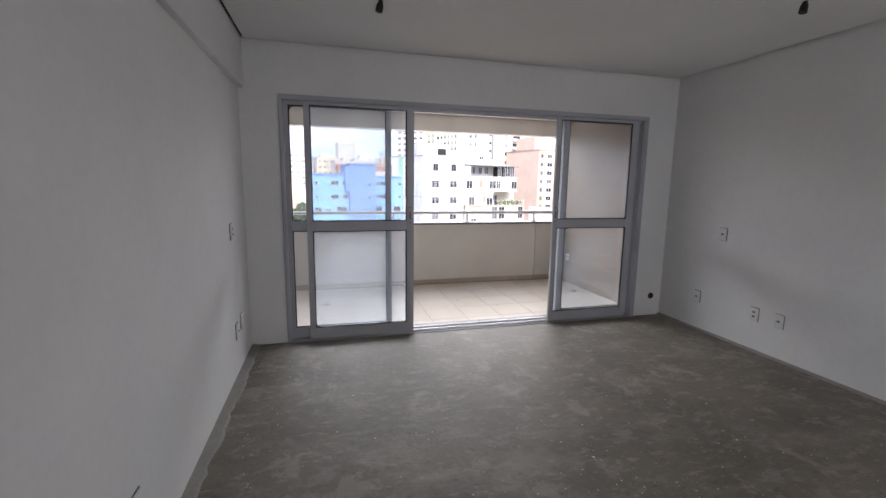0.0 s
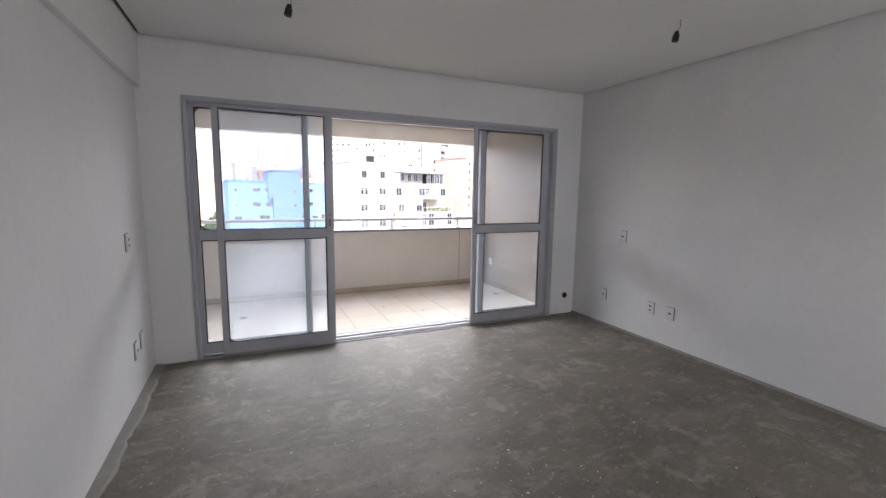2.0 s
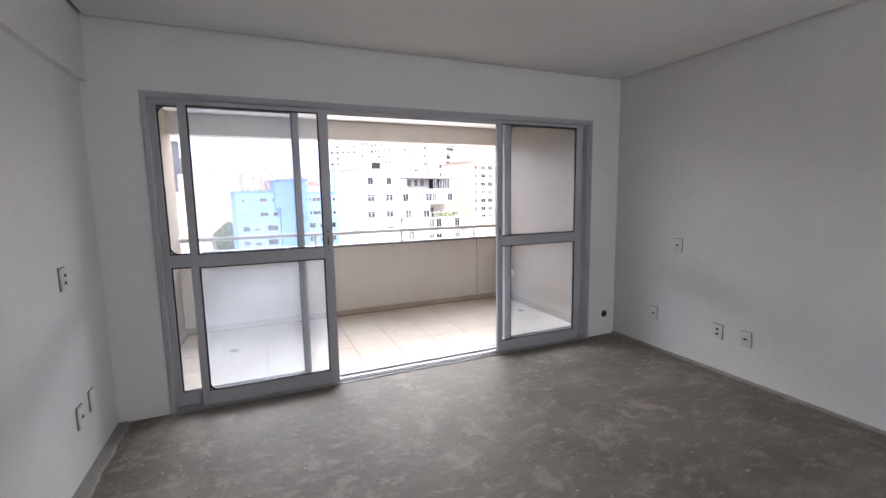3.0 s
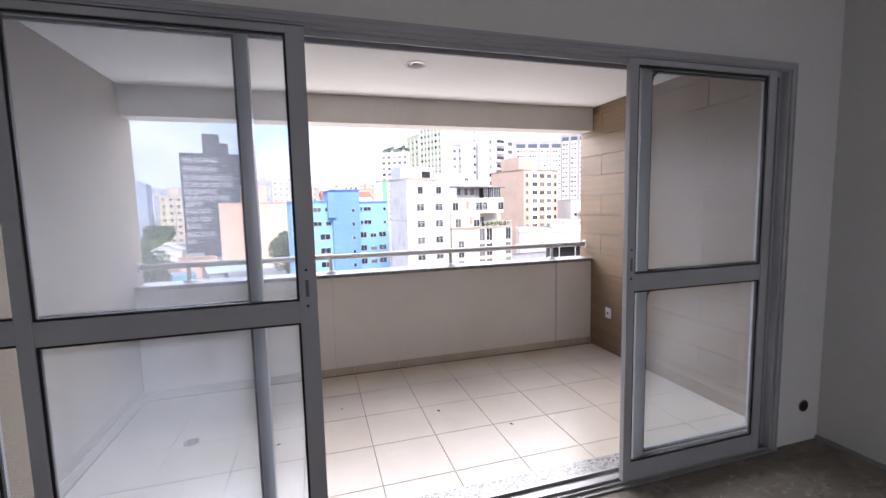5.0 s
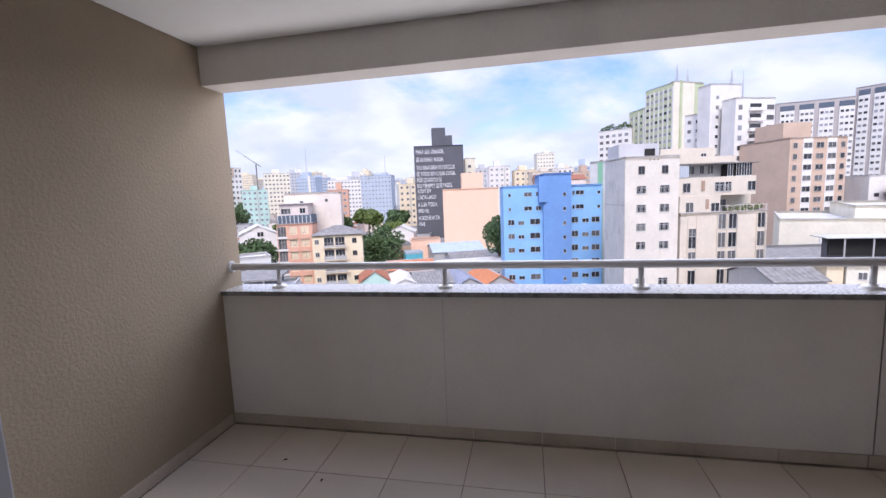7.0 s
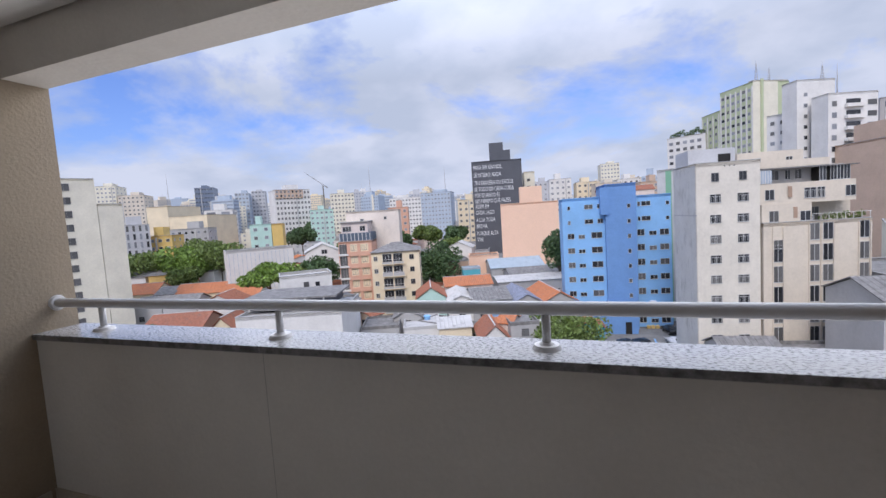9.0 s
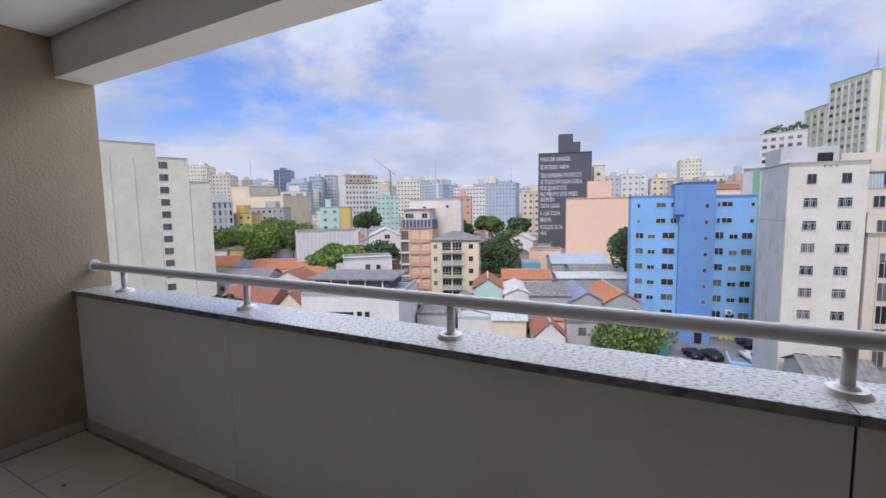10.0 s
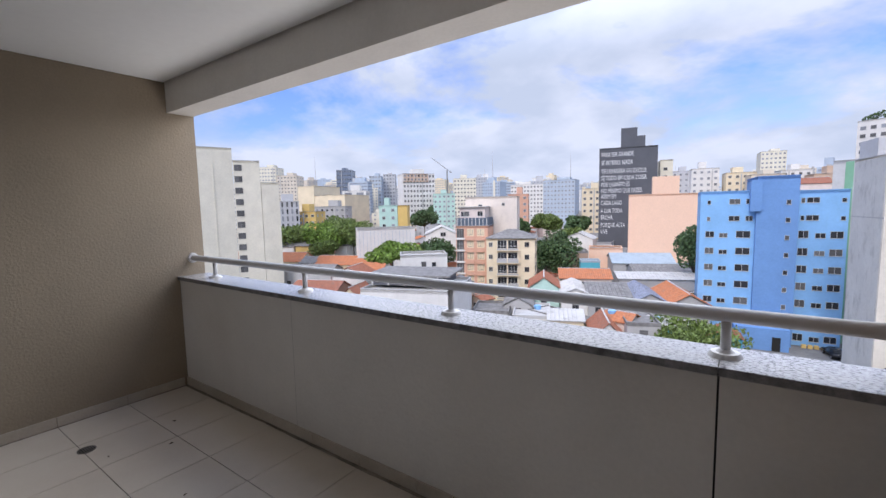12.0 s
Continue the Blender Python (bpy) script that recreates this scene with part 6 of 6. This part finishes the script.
tree(-126.5, 91.0, -2.4, 8.0, LEAF, 6, "large green tree in the square", flat=0.7)
tree(-109.5, 103.5, -0.6, 8.6, LEAF, 7, "broad green tree at the end of the square", flat=0.75)
tree(-112.0, 92.5, -7.5, 6.0, LEAF, 8, "lower green tree before the large ones", flat=0.7)
tree(-64.5, 74.5, -5.5, 6.6, LEAF_BRIGHT, 9, "bright green umbrella-shaped tree over the roofs", skirt=0.9, flat=0.5)
tree(-61.0, 76.6, -6.8, 3.8, LEAF, 10, "darker green tree under the umbrella-shaped one", flat=0.6)
tree(-58.8, 84.6, -5.6, 4.6, LEAF_DARK, 11, "round dense dark green tree by the gabled hall", flat=0.95)
tree(-159.0, 118.0, 0.5, 8.5, LEAF_DARK, 12, "dark green tree mass by the yellow block", flat=0.7)
tree(-138.0, 121.0, 0.0, 8.0, LEAF, 13, "green tree rising between low buildings", flat=0.7)
tree(-66.0, 47.5, -13.0, 3.4, LEAF_DARK, 14, "small dark green tree by the tall cream slab", flat=0.8)
tree(-70.0, 50.5, -13.6, 3.0, LEAF_DARK, 15, "small dark green tree between the roofs", flat=0.8)
for k, (x, y, t_, r) in enumerate(((-84, 168, -2, 6), (-74, 160, -3, 6), (-66, 172, -1, 6), (-52, 168, -2, 5), (-100, 182, 0, 7), (-130, 170, 1, 7), (-48, 150, -6, 5), (-150, 210, 4, 8), (-92, 150, -5, 5))):
    tree(x, y, t_, r, LEAF_DARK if k % 2 else LEAF, 30 + k, "green tree showing between distant roofs", flat=0.75, size=0.8)

# ---- parked cars ----
CAR_GLASS = mat("car_glass", (0.02, 0.025, 0.03), 0.08, scale=2)
TYRE = mat("tyre_rubber", (0.02, 0.02, 0.02), 0.8, scale=6)
RIM = mat("alloy_rim", (0.5, 0.5, 0.5), 0.3, metal=0.8, scale=6)


def car(x, y, yaw, paint, label):
    ob = thing("car", (x, y, G + 0.05), label, "car", "cars in the parking yard")
    ob.rotation_euler = (0, 0, radians(yaw))
    half = [(-2.1, 0.28), (-2.15, 0.62), (-1.95, 0.86), (-1.0, 0.95), (-0.45, 1.40), (1.05, 1.43), (1.75, 1.0), (2.1, 0.92), (2.15, 0.5), (2.08, 0.28)]
    bm = bmesh.new()
    l_ = [bm.verts.new((px, -0.86 + (0.14 if pz > 1.2 else 0.0), pz)) for px, pz in half]
    r_ = [bm.verts.new((px, 0.86 - (0.14 if pz > 1.2 else 0.0), pz)) for px, pz in half]
    bm.faces.new(l_)
    bm.faces.new(r_[::-1])
    for i in range(len(half)):
        j = (i + 1) % len(half)
        bm.faces.new((l_[j], l_[i], r_[i], r_[j]))
    bmesh.ops.recalc_face_normals(bm, faces=bm.faces)
    bmesh.ops.bevel(bm, geom=bm.edges[:], offset=0.05, segments=2, affect="EDGES")
    part("body", bm, paint, ob, smooth=True)
    for name, pts in (("windscreen", ((-1.0, 0.98), (-0.5, 1.37))), ("rear_window", ((1.12, 1.40), (1.68, 1.06)))):
        (xa, za), (xb, zb) = pts
        bm = bmesh.new()
        n_ = Vector((-(zb - za), 0, xb - xa)).normalized() * 0.03
        v = [bm.verts.new((px + n_.x, py, pz + n_.z)) for px, pz, py in ((xa, za, -0.68), (xa, za, 0.68), (xb, zb, 0.6), (xb, zb, -0.6))]
        bm.faces.new(v)
        bmesh.ops.solidify(bm, geom=bm.faces[:], thickness=0.02)
        part(name, bm, CAR_GLASS, ob, "dark car glass")
    for s in (-1, 1):
        bm = bmesh.new()
        v = [bm.verts.new((px, s * (0.84 if pz < 1.2 else 0.745), pz)) for px, pz in ((-0.85, 1.0), (-0.45, 1.33), (1.0, 1.35), (1.5, 1.04))]
        bm.faces.new(v)
        bmesh.ops.solidify(bm, geom=bm.faces[:], thickness=0.03)
        part("side_window", bm, CAR_GLASS, ob, "dark car glass")
        part("headlight", boxes((-2.18, s * 0.72 - 0.13, 0.60, -2.06, s * 0.72 + 0.13, 0.74)), PLASTIC, ob, "clear headlight")
        for px in (-1.3, 1.35):
            bm = bmesh.new()
            bm_tube(bm, (px, s * 0.70, 0.30), (px, s * 0.89, 0.30), 0.31, n=18)
            wheel = part("wheel", bm, TYRE, ob, "black rubber tyre")
            bm = bmesh.new()
            bm_tube(bm, (px, s * 0.891, 0.30), (px, s * 0.905, 0.30), 0.19, n=14)
            part("rim", bm, RIM, wheel, "silver alloy rim")


BLACK = mat("black_car_paint", (0.015, 0.015, 0.017), 0.2, scale=2)
WHITE_CAR = mat("white_car_paint", (0.75, 0.75, 0.75), 0.2, scale=2)
car(6.8, 76.6, -70, BLACK, "black hatchback parked in the yard beside another")
car(9.4, 77.3, -68, BLACK, "black saloon parked in the yard beside a hatchback")
car(14.6, 79.0, -72, WHITE_CAR, "white hatchback parked on the blue-marked bay")
car(14.9, 86.4, -75, BLACK, "black car parked by the blue boundary wall")
part("bay_marking", boxes((12.2, 75.8, G + 0.054, 16.3, 77.3, G + 0.058), (12.2, 77.3, G + 0.054, 12.5, 82.0, G + 0.058)), CITY["blue"], scene.objects["yard"], "blue painted bay marking")

# ---- the street grid stands slightly askew to the balcony ----
ASKEW = Matrix.Rotation(radians(-0.40), 4, "Z")
for ob in list(scene.objects):
    if ob.parent is None and ob.location.y > 40:
        ob.matrix_basis = ASKEW @ ob.matrix_basis

# ---- balcony floor tiles and skirting, wood-look wall tiles ----
balcony = scene.objects["balcony_floor"]
P = 0.412
XS = [BX0] + [0.132 + P * k for k in range(1, 11)] + [BX1]
YS = [0.254] + [0.430 + 0.411 * k for k in range(0, 5)]


def shared(name, dims, m, bevel=0.0015):
    bm = boxes(dims, bevel=bevel)
    me = bpy.data.meshes.new(name)
    bm.to_mesh(me)
    bm.free()
    me.materials.append(m)
    return me


cache = {}
J = 0.004
for i in range(len(XS) - 1):
    for j in range(len(YS) - 1):
        w_, d_ = round(XS[i + 1] - XS[i] - J, 4), round(YS[j + 1] - YS[j] - J, 4)
        if w_ < 0.02:
            continue
        if (w_, d_) not in cache:
            cache[(w_, d_)] = shared("tile", (0, 0, -0.005, w_, d_, 0.0), TILE)
        piece("tile", cache[(w_, d_)], Matrix.Translation((XS[i] + J / 2, YS[j] + J / 2, BF)), balcony)
for j in range(len(YS) - 1):
    d_ = YS[j + 1] - YS[j] - J
    piece("skirting_tile", shared("skirting_tile", (0, 0, 0, 0.010, d_, 0.070), SKIRT), Matrix.Translation((BX0 + 0.0005, YS[j] + J / 2, BF + 0.0005)), balcony)
for i in range(len(XS) - 1):
    w_ = XS[i + 1] - XS[i] - J
    if w_ < 0.02:
        continue
    piece("tile", shared("tile", (0, 0, -0.005, w_, 0.0225, 0.0), TILE), Matrix.Translation((XS[i] + J / 2, 2.0765, BF)), balcony)
    piece("skirting_tile", shared("skirting_tile", (0, -0.010, 0, w_, 0, 0.070), SKIRT), Matrix.Translation((XS[i] + J / 2, PY - 0.0005, BF + 0.0005)), balcony)

east = scene.objects["balcony_wall_east"]
ph, plen, row = 0.2005, 1.20, 0
z = BF - 0.02
while z < BC:
    y = 0.152 - (0.6 if row % 2 else 0.0)
    while y < PO + 0.004:
        a, b = max(y, 0.152), min(y + plen, PO + 0.004)
        top = min(z + ph, 2.6)
        if b - a > 0.02:
            zz = max(z, BF)
            piece("wood_look_tile", shared("wood_look_tile", (0, 0, 0, 0.009, b - a - 0.0035, top - zz - 0.0035), PLANK, 0.001), Matrix.Translation((BX1, a, zz)), east)
        y += plen
    z += ph
    row += 1
